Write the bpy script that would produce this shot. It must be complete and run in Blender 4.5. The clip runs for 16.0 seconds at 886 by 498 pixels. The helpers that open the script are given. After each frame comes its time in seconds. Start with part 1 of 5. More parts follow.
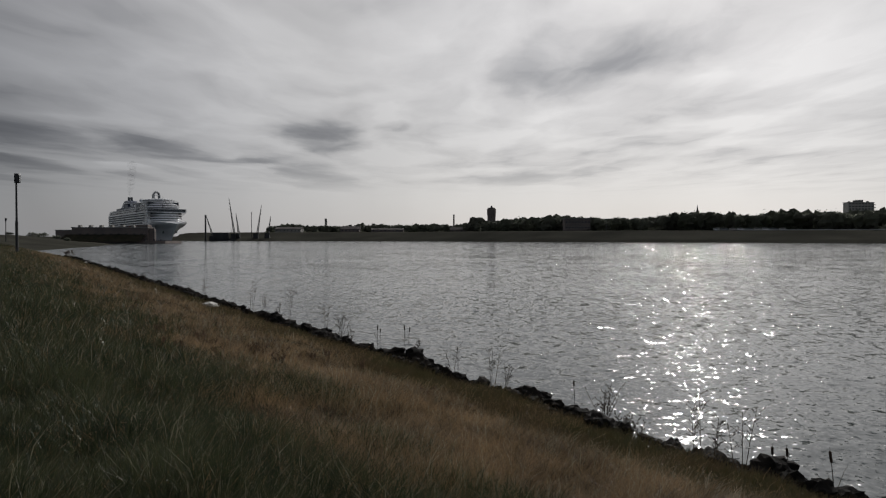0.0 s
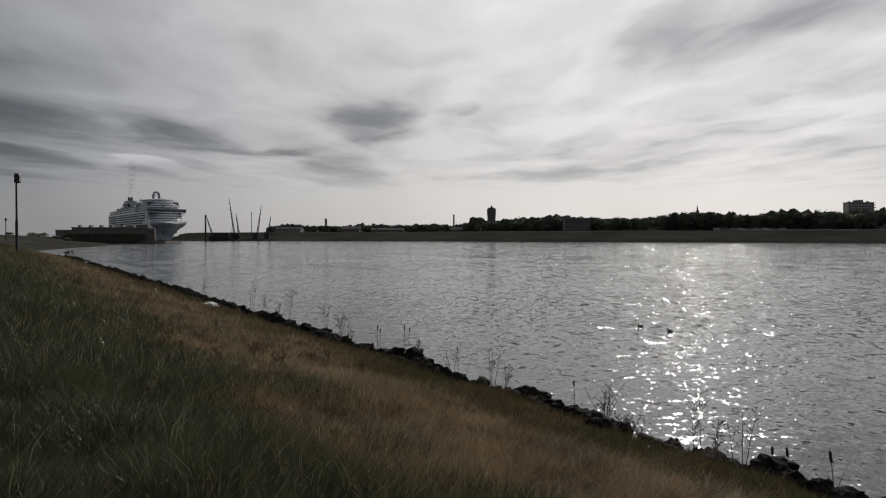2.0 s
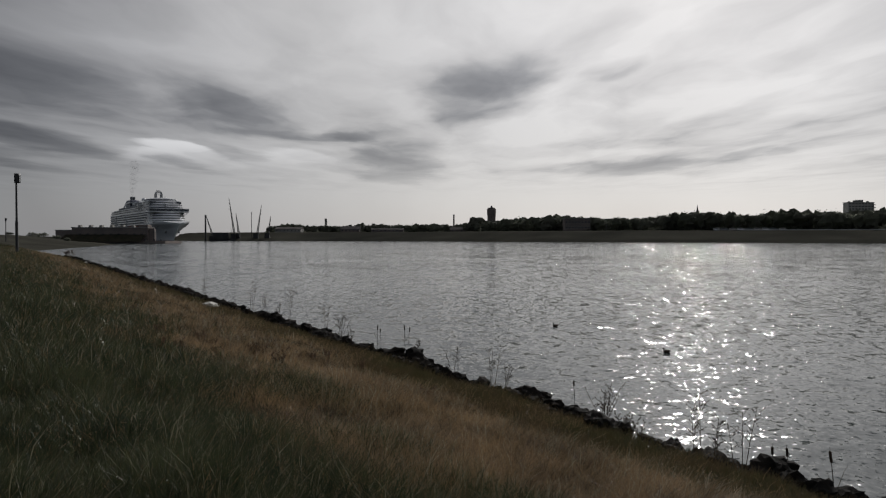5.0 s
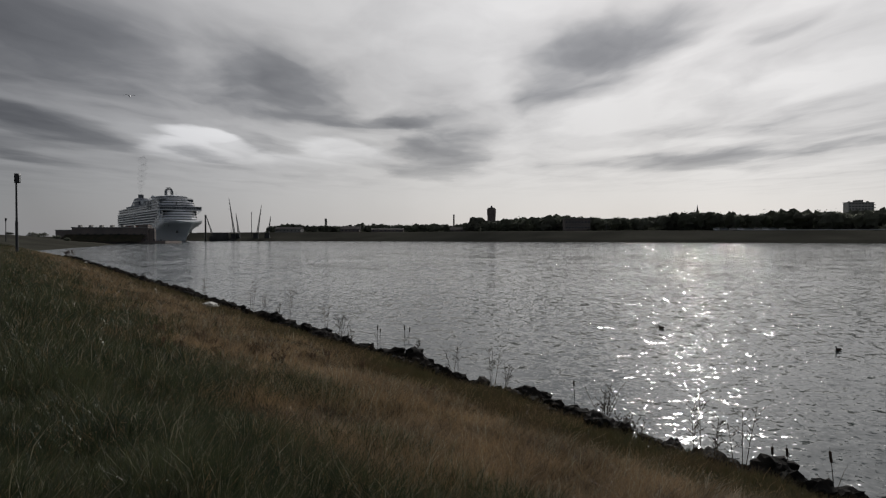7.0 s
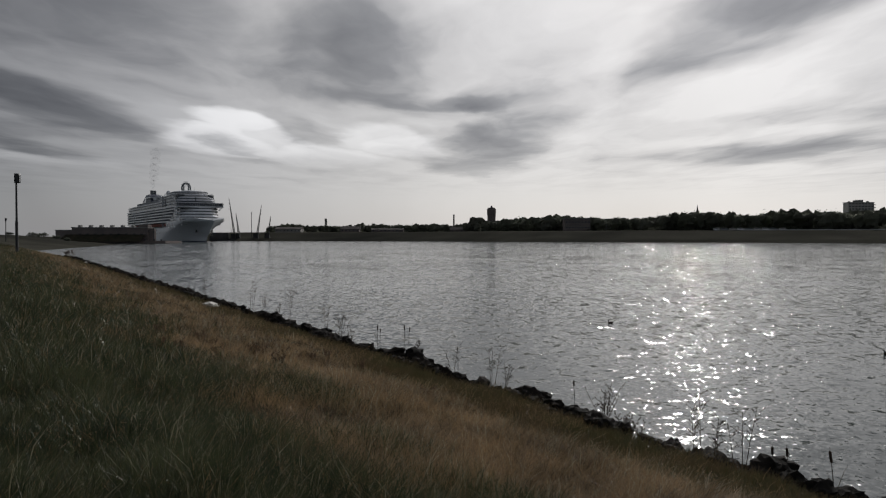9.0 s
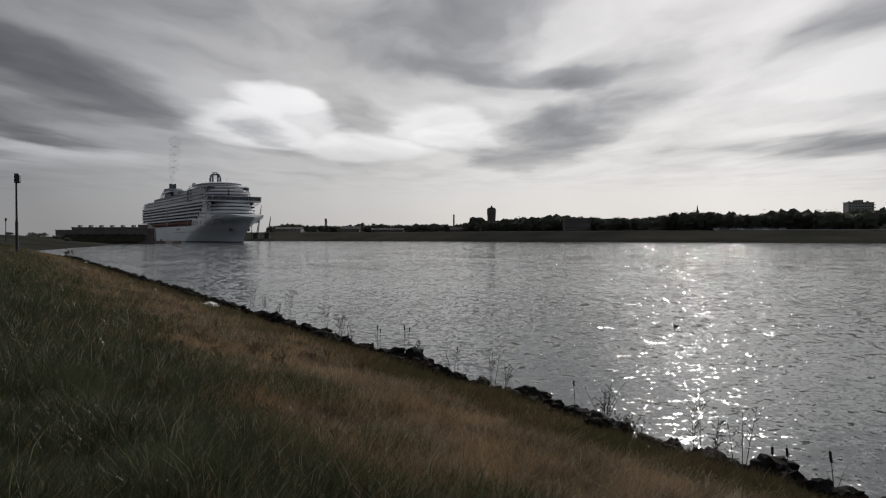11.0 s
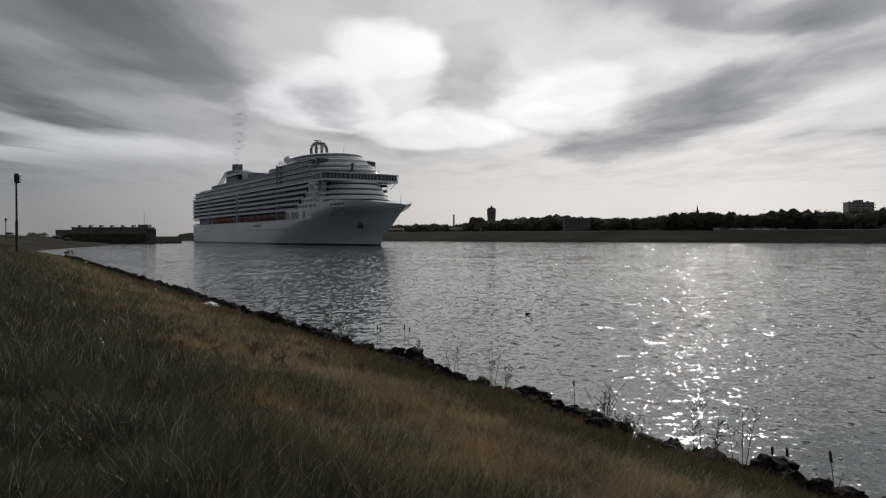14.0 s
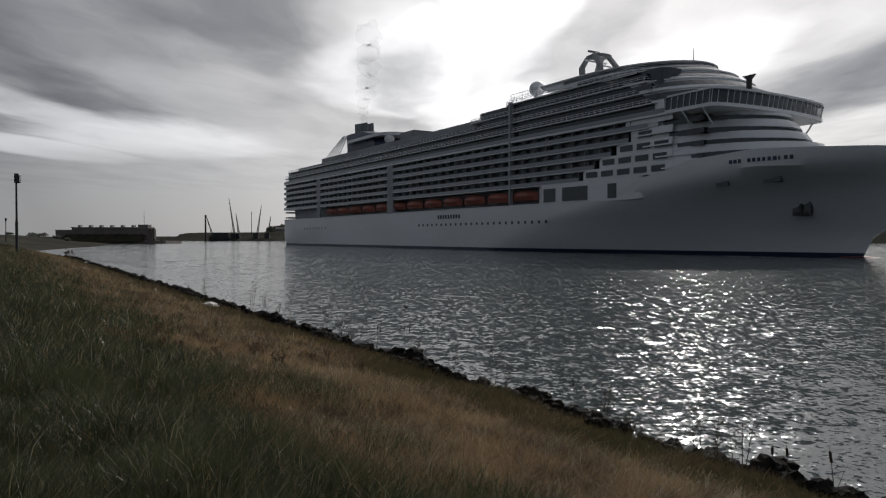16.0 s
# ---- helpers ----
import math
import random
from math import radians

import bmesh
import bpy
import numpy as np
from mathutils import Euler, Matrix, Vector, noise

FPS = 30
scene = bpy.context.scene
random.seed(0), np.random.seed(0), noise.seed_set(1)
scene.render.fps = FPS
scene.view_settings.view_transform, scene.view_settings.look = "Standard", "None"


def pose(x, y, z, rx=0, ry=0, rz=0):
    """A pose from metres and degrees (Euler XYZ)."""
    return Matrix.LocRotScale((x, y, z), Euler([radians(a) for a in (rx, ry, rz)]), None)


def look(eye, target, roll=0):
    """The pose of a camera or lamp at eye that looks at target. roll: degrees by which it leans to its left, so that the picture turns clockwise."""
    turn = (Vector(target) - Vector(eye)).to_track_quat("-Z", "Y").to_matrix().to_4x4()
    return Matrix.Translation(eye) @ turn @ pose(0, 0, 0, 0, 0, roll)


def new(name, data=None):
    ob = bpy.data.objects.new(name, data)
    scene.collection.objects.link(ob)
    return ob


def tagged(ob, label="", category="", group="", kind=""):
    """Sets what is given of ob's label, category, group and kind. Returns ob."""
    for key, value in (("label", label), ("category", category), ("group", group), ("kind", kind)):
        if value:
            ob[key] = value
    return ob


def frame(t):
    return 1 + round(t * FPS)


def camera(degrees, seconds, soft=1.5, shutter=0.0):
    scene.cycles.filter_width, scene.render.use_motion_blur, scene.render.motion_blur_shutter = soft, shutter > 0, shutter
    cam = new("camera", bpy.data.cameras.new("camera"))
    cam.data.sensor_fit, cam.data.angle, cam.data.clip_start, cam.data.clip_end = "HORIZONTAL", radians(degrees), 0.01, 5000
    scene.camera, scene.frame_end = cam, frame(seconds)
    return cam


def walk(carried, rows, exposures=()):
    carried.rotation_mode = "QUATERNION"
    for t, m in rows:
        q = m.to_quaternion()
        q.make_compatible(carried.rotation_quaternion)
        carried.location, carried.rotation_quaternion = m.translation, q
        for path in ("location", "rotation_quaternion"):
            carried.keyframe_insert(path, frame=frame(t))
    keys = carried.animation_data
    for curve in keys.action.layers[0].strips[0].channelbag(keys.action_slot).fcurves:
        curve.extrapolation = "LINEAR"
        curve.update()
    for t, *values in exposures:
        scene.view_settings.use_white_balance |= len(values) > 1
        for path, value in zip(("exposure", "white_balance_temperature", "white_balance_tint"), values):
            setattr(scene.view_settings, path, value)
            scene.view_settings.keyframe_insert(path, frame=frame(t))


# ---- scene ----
# ---------------- camera ----------------
cam = camera(64.96, 16.0, soft=1.2)
EYE = 4.21
STAND = pose(0, 0, EYE, 89.04, 0, 0)
walk(cam, [(0.0, STAND), (16.0, STAND)], exposures=[(0.0, 0.02), (2.0, 0.06), (4.0, -0.02), (8.0, -0.01), (9.0, 0.06), (12.0, 0.08), (15.0, 0.0), (15.5, -0.06), (16.0, 0.22)])

# ---------------- light ----------------
SUN_AZ, SUN_EL = radians(20.3), radians(28)      # to the right of the way the camera looks (+y), and up
SUN_DIR = Vector((math.sin(SUN_AZ) * math.cos(SUN_EL), math.cos(SUN_AZ) * math.cos(SUN_EL), math.sin(SUN_EL)))
sun_data = bpy.data.lights.new("sun", "SUN")
sun_data.energy, sun_data.angle, sun_data.color = 2.3, radians(2.2), (1.0, 0.97, 0.93)
sun = new("sun", sun_data)
sun.matrix_world = look(SUN_DIR * 100, (0, 0, 0))

world = bpy.data.worlds.new("overcast_sky")
scene.world = world
world.use_nodes = True


def link_nodes(tree):
    """Helpers to add nodes and links to a tree."""
    def add(kind, **values):
        n = tree.nodes.new(kind)
        for k, v in values.items():
            n.inputs[k.replace("_", " ")].default_value = v
        return n

    def join(a, b, out=0, into=0):
        tree.links.new(a.outputs[out], b.inputs[into])
    return add, join


def make_world():
    tree = world.node_tree
    tree.nodes.clear()
    add, join = link_nodes(tree)
    sky = add("ShaderNodeTexSky")
    sky.sky_type, sky.sun_disc = "NISHITA", False
    sky.sun_elevation, sky.sun_rotation = SUN_EL, SUN_AZ
    gain = add("ShaderNodeVectorMath", )
    gain.operation = "SCALE"
    gain.inputs["Scale"].default_value = 0.03
    join(sky, gain)
    coord = add("ShaderNodeTexCoord")
    cloud = add("ShaderNodeTexNoise", Scale=3.0, Detail=6.0, Roughness=0.55)
    join(coord, cloud, 0, 0)
    ramp = add("ShaderNodeMapRange", From_Min=0.3, From_Max=0.7, To_Min=0.93, To_Max=1.07)
    join(cloud, ramp)
    # the veil is brightest round the hidden sun and dull behind the camera
    aim = add("ShaderNodeVectorMath")
    aim.operation = "DOT_PRODUCT"
    aim.inputs[1].default_value = SUN_DIR
    join(coord, aim)
    veil = add("ShaderNodeValToRGB")
    els = veil.color_ramp.elements
    els[0].position, els[0].color = 0.0, (0.135, 0.147, 0.168, 1)
    els[1].position, els[1].color = 1.0, (0.94, 0.93, 0.94, 1)
    for at, c in ((0.5, (0.15, 0.163, 0.185)), (0.66, (0.21, 0.222, 0.243)), (0.73, (0.265, 0.275, 0.292)), (0.79, (0.262, 0.264, 0.278)), (0.86, (0.43, 0.428, 0.44)), (0.93, (0.67, 0.66, 0.66)), (0.975, (0.86, 0.85, 0.855))):
        els.new(at).color = (*c, 1)
    half = add("ShaderNodeMapRange", From_Min=-1.0, From_Max=1.0)
    tree.links.new(aim.outputs["Value"], half.inputs[0])
    join(half, veil)
    lit = add("ShaderNodeVectorMath")
    lit.operation = "SCALE"
    join(veil, lit)
    tree.links.new(ramp.outputs[0], lit.inputs["Scale"])
    ramp = lit
    mix = add("ShaderNodeMix")
    mix.data_type = "RGBA"
    mix.inputs[0].default_value = 0.85
    tree.links.new(gain.outputs[0], mix.inputs[6])
    tree.links.new(ramp.outputs[0], mix.inputs[7])
    back = add("ShaderNodeBackground", Strength=1.0)
    tree.links.new(mix.outputs[2], back.inputs[0])
    join(back, add("ShaderNodeOutputWorld"))


make_world()


# ---------------- materials ----------------
def material(name, color, rough=0.7, metal=0.0, vary=0.12, scale=1.0, bump=0.0, bump_scale=None, second=None, mixscale=None,
             island=0.0, spec=0.5, object_space=False, stretch=(1, 1, 1)):
    """A surface with colour that varies at two scales (patches and grain), optional second colour and fine relief."""
    m = bpy.data.materials.new(name)
    m.use_nodes = True
    tree = m.node_tree
    add, join = link_nodes(tree)
    b = tree.nodes["Principled BSDF"]
    b.inputs["Roughness"].default_value, b.inputs["Metallic"].default_value = rough, metal
    b.inputs["Specular IOR Level"].default_value = spec
    if object_space:
        place, out = add("ShaderNodeTexCoord"), 3
    else:
        place, out = add("ShaderNodeNewGeometry"), 0
    mp = add("ShaderNodeMapping")
    mp.inputs["Scale"].default_value = stretch
    join(place, mp, out, 0)
    big = add("ShaderNodeTexNoise", Scale=mixscale or scale * 0.13, Detail=4.0)
    fine = add("ShaderNodeTexNoise", Scale=scale * 4, Detail=6.0, Roughness=0.65)
    join(mp, big), join(mp, fine)
    base = add("ShaderNodeMix")
    base.data_type = "RGBA"
    base.inputs[6].default_value = (*color, 1)
    base.inputs[7].default_value = (*(second or [c * (1 - 2 * vary) for c in color]), 1)
    sharp = add("ShaderNodeMapRange", From_Min=0.38, From_Max=0.62)
    join(big, sharp)
    tree.links.new(sharp.outputs[0], base.inputs[0])
    grain = add("ShaderNodeMapRange", From_Min=0.25, From_Max=0.75, To_Min=1 - vary, To_Max=1 + vary)
    join(fine, grain)
    value = grain
    if island:
        geo = add("ShaderNodeNewGeometry")
        r = add("ShaderNodeMapRange", To_Min=1 - island, To_Max=1 + island)
        tree.links.new(geo.outputs["Random Per Island"], r.inputs[0])
        value = add("ShaderNodeMath")
        value.operation = "MULTIPLY"
        join(grain, value, 0, 0), join(r, value, 0, 1)
    tint = add("ShaderNodeVectorMath")
    tint.operation = "SCALE"
    tree.links.new(base.outputs[2], tint.inputs[0])
    tree.links.new(value.outputs[0], tint.inputs["Scale"])
    join(tint, b)
    if bump:
        relief = add("ShaderNodeBump", Strength=min(1.0, bump), Distance=0.05 if not bump_scale else 0.3 / bump_scale)
        rn = add("ShaderNodeTexNoise", Scale=bump_scale or scale * 6, Detail=8.0, Roughness=0.6)
        join(mp, rn)
        tree.links.new(rn.outputs[0], relief.inputs["Height"])
        tree.links.new(relief.outputs[0], b.inputs["Normal"])
    return m


def glass_material(name, color, rough=0.08, spec=0.8):
    m = bpy.data.materials.new(name)
    m.use_nodes = True
    b = m.node_tree.nodes["Principled BSDF"]
    b.inputs["Base Color"].default_value = (*color, 1)
    b.inputs["Roughness"].default_value = rough
    b.inputs["Specular IOR Level"].default_value = spec
    return m


def water_material():
    m = bpy.data.materials.new("harbour_water")
    m.use_nodes = True
    tree = m.node_tree
    add, join = link_nodes(tree)
    b = tree.nodes["Principled BSDF"]
    b.inputs["Base Color"].default_value = (0.034, 0.045, 0.046, 1)
    b.inputs["Roughness"].default_value = 0.11
    b.inputs["IOR"].default_value = 1.333
    geo = add("ShaderNodeNewGeometry")

    def vec(op, p, q, r=None):
        n = add("ShaderNodeVectorMath")
        n.operation = op
        for slot, v in enumerate((p, q, r)):
            if isinstance(v, tuple):
                n.inputs[slot].default_value = v
            elif v is not None:
                tree.links.new(v, n.inputs[slot])
        return n.outputs[0]
    # trains of wavelets, each a field of slopes: ripples in the lee of the bank, chop, and long streaks out in the channel
    def train(size, turn, detail, start, full, end, gone, slope):
        mp = add("ShaderNodeMapping")
        mp.inputs["Scale"].default_value, mp.inputs["Rotation"].default_value = (1 / size[0], 1 / size[1], 1), (0, 0, radians(turn))
        join(geo, mp)
        n = add("ShaderNodeTexNoise", Scale=1.0, Detail=detail, Roughness=0.55, Distortion=0.2)
        join(mp, n)
        amount = None
        for a0, a1, b0, b1 in ((start, full, 0.0, 1.0), (end, gone, 1.0, 0.0)):
            k = add("ShaderNodeMapRange", From_Min=a0, From_Max=a1, To_Min=b0, To_Max=b1)
            tree.links.new(pos.outputs["Y"], k.inputs[0])
            if amount is None:
                amount = k.outputs[0]
            else:
                both = add("ShaderNodeMath")
                both.operation = "MULTIPLY"
                tree.links.new(amount, both.inputs[0])
                tree.links.new(k.outputs[0], both.inputs[1])
                amount = both.outputs[0]
        lean = vec("MULTIPLY", vec("SUBTRACT", n.outputs["Color"], (0.5, 0.5, 0.5)), (1.0, 1.0, 0.0))
        steep = add("ShaderNodeVectorMath")
        steep.operation = "DOT_PRODUCT"
        tree.links.new(lean, steep.inputs[0])
        tree.links.new(lean, steep.inputs[1])
        more = add("ShaderNodeMath")
        more.operation = "MULTIPLY_ADD"
        more.inputs[1].default_value, more.inputs[2].default_value = 36.0, 0.22
        tree.links.new(steep.outputs["Value"], more.inputs[0])
        grown = add("ShaderNodeVectorMath")
        grown.operation = "SCALE"
        tree.links.new(lean, grown.inputs[0])
        tree.links.new(more.outputs[0], grown.inputs["Scale"])
        tilt = vec("MULTIPLY", grown.outputs[0], (slope * 0.88, slope, 0.0))
        scaled = add("ShaderNodeVectorMath")
        scaled.operation = "SCALE"
        tree.links.new(tilt, scaled.inputs[0])
        tree.links.new(amount, scaled.inputs["Scale"])
        return scaled.outputs[0]
    pos = add("ShaderNodeSeparateXYZ")
    join(geo, pos)
    total = None
    for args in (((0.15, 0.16), -6, 2.0, -50, -20, 25, 60, 0.75), ((0.7, 0.5), 8, 2.5, -50, -20, 40, 110, 0.48), ((0.26, 0.7), 3, 2.0, 18, 40, 70, 140, 0.85),
                 ((0.40, 3.5), -2, 2.0, 60, 110, 170, 320, 0.95), ((0.9, 16.0), 2, 2.0, 150, 260, 6000, 7000, 1.0), ((9.0, 9.0), -4, 3.0, 40, 120, 6000, 7000, 0.25)):
        t = train(*args)
        total = t if total is None else vec("ADD", total, t)
    # broad lanes of calmer water
    mp = add("ShaderNodeMapping")
    mp.inputs["Scale"].default_value, mp.inputs["Rotation"].default_value = (0.5, 1.4, 1), (0, 0, radians(15))
    join(geo, mp)
    lanes = add("ShaderNodeTexNoise", Scale=0.02, Detail=4.0)
    join(mp, lanes)
    calm = add("ShaderNodeMapRange", From_Min=0.35, From_Max=0.62, To_Min=0.68, To_Max=1.0)
    join(lanes, calm)
    rough = add("ShaderNodeVectorMath")
    rough.operation = "SCALE"
    tree.links.new(total, rough.inputs[0])
    tree.links.new(calm.outputs[0], rough.inputs["Scale"])
    normal = vec("NORMALIZE", vec("ADD", rough.outputs[0], (0.0, 0.0, 1.0)), None)
    tree.links.new(normal, b.inputs["Normal"])
    return m


M_WATER = water_material()
M_SOIL = material("dike_soil", (0.026, 0.027, 0.019), 0.95, second=(0.042, 0.036, 0.026), mixscale=0.25, scale=1.2, vary=0.3, bump=0.4, spec=0.0)
# far turf, kept paler than the near soil to stand in for haze
M_HAZED_TURF = material("hazed_dike_turf", (0.062, 0.060, 0.050), 0.95, second=(0.045, 0.044, 0.037), mixscale=0.02, scale=0.3, vary=0.2, bump=0.3, spec=0.0)
M_ROCK = material("basalt_rock", (0.012, 0.011, 0.010), 0.95, second=(0.024, 0.020, 0.017), mixscale=1.4, scale=2.0, vary=0.3, bump=1.0, bump_scale=9, island=0.25, spec=0.08)
M_WHITE = material("white_ship_paint", (0.76, 0.77, 0.79), 0.24, vary=0.03, scale=0.3, object_space=True, second=(0.68, 0.69, 0.70), mixscale=0.05)
M_HULL = material("white_hull_plating", (0.74, 0.75, 0.77), 0.26, vary=0.04, scale=0.2, object_space=True, second=(0.66, 0.67, 0.68), mixscale=0.04, stretch=(0.4, 1, 1.6))
# base lifted from near black, as haze would lift the dark panes
M_CABIN = glass_material("hazed_cabin_glass", (0.045, 0.052, 0.062), 0.16, 0.6)
# balcony and wall grey, darker than the white paint to stand in for shade
M_SHADE_GREY = material("shaded_ship_grey", (0.34, 0.35, 0.37), 0.6, vary=0.15, scale=0.4, object_space=True)
M_RAILGLASS = glass_material("balustrade_glass", (0.23, 0.25, 0.275), 0.08)
M_ORANGE = material("orange_lifeboat", (0.30, 0.085, 0.055), 0.5, vary=0.06, object_space=True)
M_NAVY = material("dark_blue_paint", (0.02, 0.03, 0.07), 0.4, vary=0.08, object_space=True)
M_STEEL = material("grey_painted_steel", (0.25, 0.26, 0.27), 0.5, 0.2, vary=0.1)
M_DARK = material("dark_steel", (0.05, 0.05, 0.052), 0.55, 0.3, vary=0.15)
M_RED = material("red_antifouling", (0.16, 0.03, 0.025), 0.6, vary=0.1, object_space=True)
# brick lightened to carry the haze over the far bank
M_BRICK = material("hazed_brick_masonry", (0.21, 0.17, 0.155), 0.85, vary=0.2, scale=0.6, second=(0.16, 0.14, 0.13), spec=0.2, mixscale=0.08)
M_CONC = material("weathered_concrete", (0.30, 0.29, 0.27), 0.85, vary=0.15, scale=0.3, second=(0.22, 0.21, 0.2), mixscale=0.05, spec=0.2)
M_PALE = material("pale_render", (0.52, 0.50, 0.47), 0.8, vary=0.08, scale=0.2)
M_ROOF = material("dark_roof", (0.12, 0.105, 0.10), 0.9, vary=0.2, scale=0.3, spec=0.1)
M_PANE = glass_material("window_glass", (0.03, 0.035, 0.04))
M_BARK = material("bark", (0.10, 0.075, 0.055), 0.9, vary=0.3, scale=3)
# foliage colour raised: the airlight before the distant trees is put into it
M_LEAF = material("hazed_foliage", (0.11, 0.12, 0.085), 0.85, vary=0.3, scale=0.4, island=0.45, second=(0.12, 0.12, 0.095), mixscale=0.02, spec=0.1)
def let_light_through(m, colour, share):
    """Thin leaves: part of the light comes through from behind."""
    tree = m.node_tree
    out = tree.nodes["Material Output"]
    thin, mix = tree.nodes.new("ShaderNodeBsdfTranslucent"), tree.nodes.new("ShaderNodeMixShader")
    thin.inputs[0].default_value, mix.inputs[0].default_value = (*colour, 1), share
    tree.links.new(tree.nodes["Principled BSDF"].outputs[0], mix.inputs[1])
    tree.links.new(thin.outputs[0], mix.inputs[2])
    tree.links.new(mix.outputs[0], out.inputs[0])


let_light_through(M_LEAF, (0.17, 0.18, 0.145), 0.5)
M_STEM = material("dry_brown_stem", (0.10, 0.07, 0.045), 0.85, vary=0.2, scale=8, island=0.3)
M_CATTAIL = material("brown_cattail", (0.055, 0.03, 0.018), 0.9, vary=0.2, scale=20)
M_RUST = material("rusty_seed", (0.15, 0.085, 0.045), 0.9, vary=0.25, scale=20, island=0.4)
M_BOULDER = material("bleached_stone", (0.55, 0.53, 0.49), 0.85, vary=0.12, scale=3, bump=0.5)


# ---------------- mesh helpers ----------------
class Mesh:
    """Collects vertices and faces of one mesh."""
    def __init__(self):
        self.v, self.f = [], []

    def poly(self, pts):
        i = len(self.v)
        self.v += [tuple(p) for p in pts]
        self.f.append(tuple(range(i, i + len(pts))))
        return self

    def rings(self, rings, cap=True, loop=True):
        """Skin a row of rings of equally many points."""
        i, n = len(self.v), len(rings[0])
        for r in rings:
            self.v += [tuple(p) for p in r]
        m = n if loop else n - 1
        for k in range(len(rings) - 1):
            for j in range(m):
                a, b = i + k * n + j, i + k * n + (j + 1) % n
                self.f.append((a, b, b + n, a + n))
        if cap:
            self.f.append(tuple(range(i + n - 1, i - 1, -1)))
            e = i + (len(rings) - 1) * n
            self.f.append(tuple(range(e, e + n)))
        return self

    def box(self, x0, x1, y0, y1, z0, z1):
        return self.rings([[(x0, y0, z), (x1, y0, z), (x1, y1, z), (x0, y1, z)] for z in (z0, z1)])

    def prism(self, outline, z0, z1):
        return self.rings([[(x, y, z) for x, y in outline] for z in (z0, z1)])

    def tube(self, a, b, r0, r1=None, n=8):
        a, b = Vector(a), Vector(b)
        r1 = r0 if r1 is None else r1
        d = (b - a).normalized()
        p = d.orthogonal().normalized()
        q = d.cross(p)
        ring = lambda c, r: [c + r * (p * math.cos(t) + q * math.sin(t)) for t in [6.28318 * k / n for k in range(n)]]
        return self.rings([ring(a, r0), ring(b, r1)])

    def lathe(self, x, y, profile, n=16):
        return self.rings([[(x + r * math.cos(6.28318 * k / n), y + r * math.sin(6.28318 * k / n), z) for k in range(n)] for r, z in profile])

    def data(self, name):
        me = bpy.data.meshes.new(name)
        me.from_pydata(self.v, [], self.f)
        return me


def part(name, mesh, mat, parent=None, label="", smooth=False, kind=""):
    """Links a Mesh (or mesh data) as one object, under a thing or a part."""
    me = mesh.data(name) if isinstance(mesh, Mesh) else mesh
    if mat and not me.materials:
        me.materials.append(mat)
    if smooth:
        me.polygons.foreach_set("use_smooth", [True] * len(me.polygons))
        me.set_sharp_from_angle(angle=radians(38))
    ob = new(name, me)
    if parent:
        ob.parent = parent
    return tagged(ob, label=label, kind=kind)


def thing(name, label, category, at=None, group="", kind=""):
    ob = new(name)
    if at is not None:
        ob.matrix_basis = at
    return tagged(ob, label, category, group, kind)


# ---------------- the lie of the land ----------------
SHORE_O, SHORE_U, SHORE_N = Vector((-0.23, 20.2)), Vector((-0.5315, 0.847)), Vector((-0.847, -0.5315))


def shore(s, n):
    """A place from metres along the rock edge (away from the camera) and metres landward of it."""
    p = SHORE_O + SHORE_U * s + SHORE_N * n
    return p.x, p.y


def curve(x, xs, zs):
    return np.interp(x, xs, zs)


FAR_X = [-2500, -900, -420, -330, -60, 130, 310, 700, 2500]
FAR_Y = [1500, 1150, 860, 840, 745, 580, 480, 330, 200]


def land(x, y):
    """Height of the ground over the water."""
    x, y = np.asarray(x, float), np.asarray(y, float)
    s = (x - SHORE_O.x) * SHORE_U.x + (y - SHORE_O.y) * SHORE_U.y
    n = (x - SHORE_O.x) * SHORE_N.x + (y - SHORE_O.y) * SHORE_N.y
    wob = 0.12 * np.sin(s * 0.9) + 0.1 * np.sin(s * 0.37 + 1) + 0.05 * np.sin(s * 2.3)
    bank = curve(n + wob, [-14, -4, -1.2, 0.2, 1.1, 4, 10.5, 16, 26, 60], [-3, -1.2, -0.35, 0.25, 0.50, 1.15, 2.6, 3.35, 3.55, 3.6])
    bank = bank + (n > 0.8) * (0.05 * np.sin(x * 1.7) * np.sin(y * 1.3 + 1) + 0.03 * np.sin(x * 4.1 + y * 3.3))
    bank = np.where(s > 135, bank - np.clip((s - 135) / 30, 0, 1) * 1.5 * np.clip((9 - n) / 9, 0, 1), bank)
    # low spit with dunes beyond the bank
    d = (x + 0.33 * y) + 55                      # west of a line that runs out to the fort
    dune = 7.5 + 1.2 * np.sin(x * 0.031) + 0.8 * np.sin(y * 0.017 + x * 0.02)
    spit = curve(-d, [-30, -5, 2, 12, 45, 120], [-3, -1, 0.3, 1.4, 2.6, 1]) + curve(-d, [20, 60, 130], [0, 2.2, 1]) * (dune - 2.6) / 3
    spit = np.where((y > 215) & (y < 395), spit, -3)
    # far bank: a dike with a level crest, then town land
    fy = curve(x, FAR_X, FAR_Y)
    far = curve(y - fy, [-30, 0, 6, 40, 60, 130, 190, 700], [-3, -0.2, 2.2, 5.5, 9.5, 11.0, 9.0, 12])
    far = np.where(x < -340, np.minimum(far, curve(y - fy, [-30, 0, 4, 40, 700], [-3, -0.2, 2.0, 4.5, 6.5])), far)
    z = np.maximum(np.maximum(bank, spit), far)
    west = curve(x + 0.4 * y, [-700, -330, -250], [6, 5, -3])
    return np.maximum(z, np.where(y > 150, west, -3))


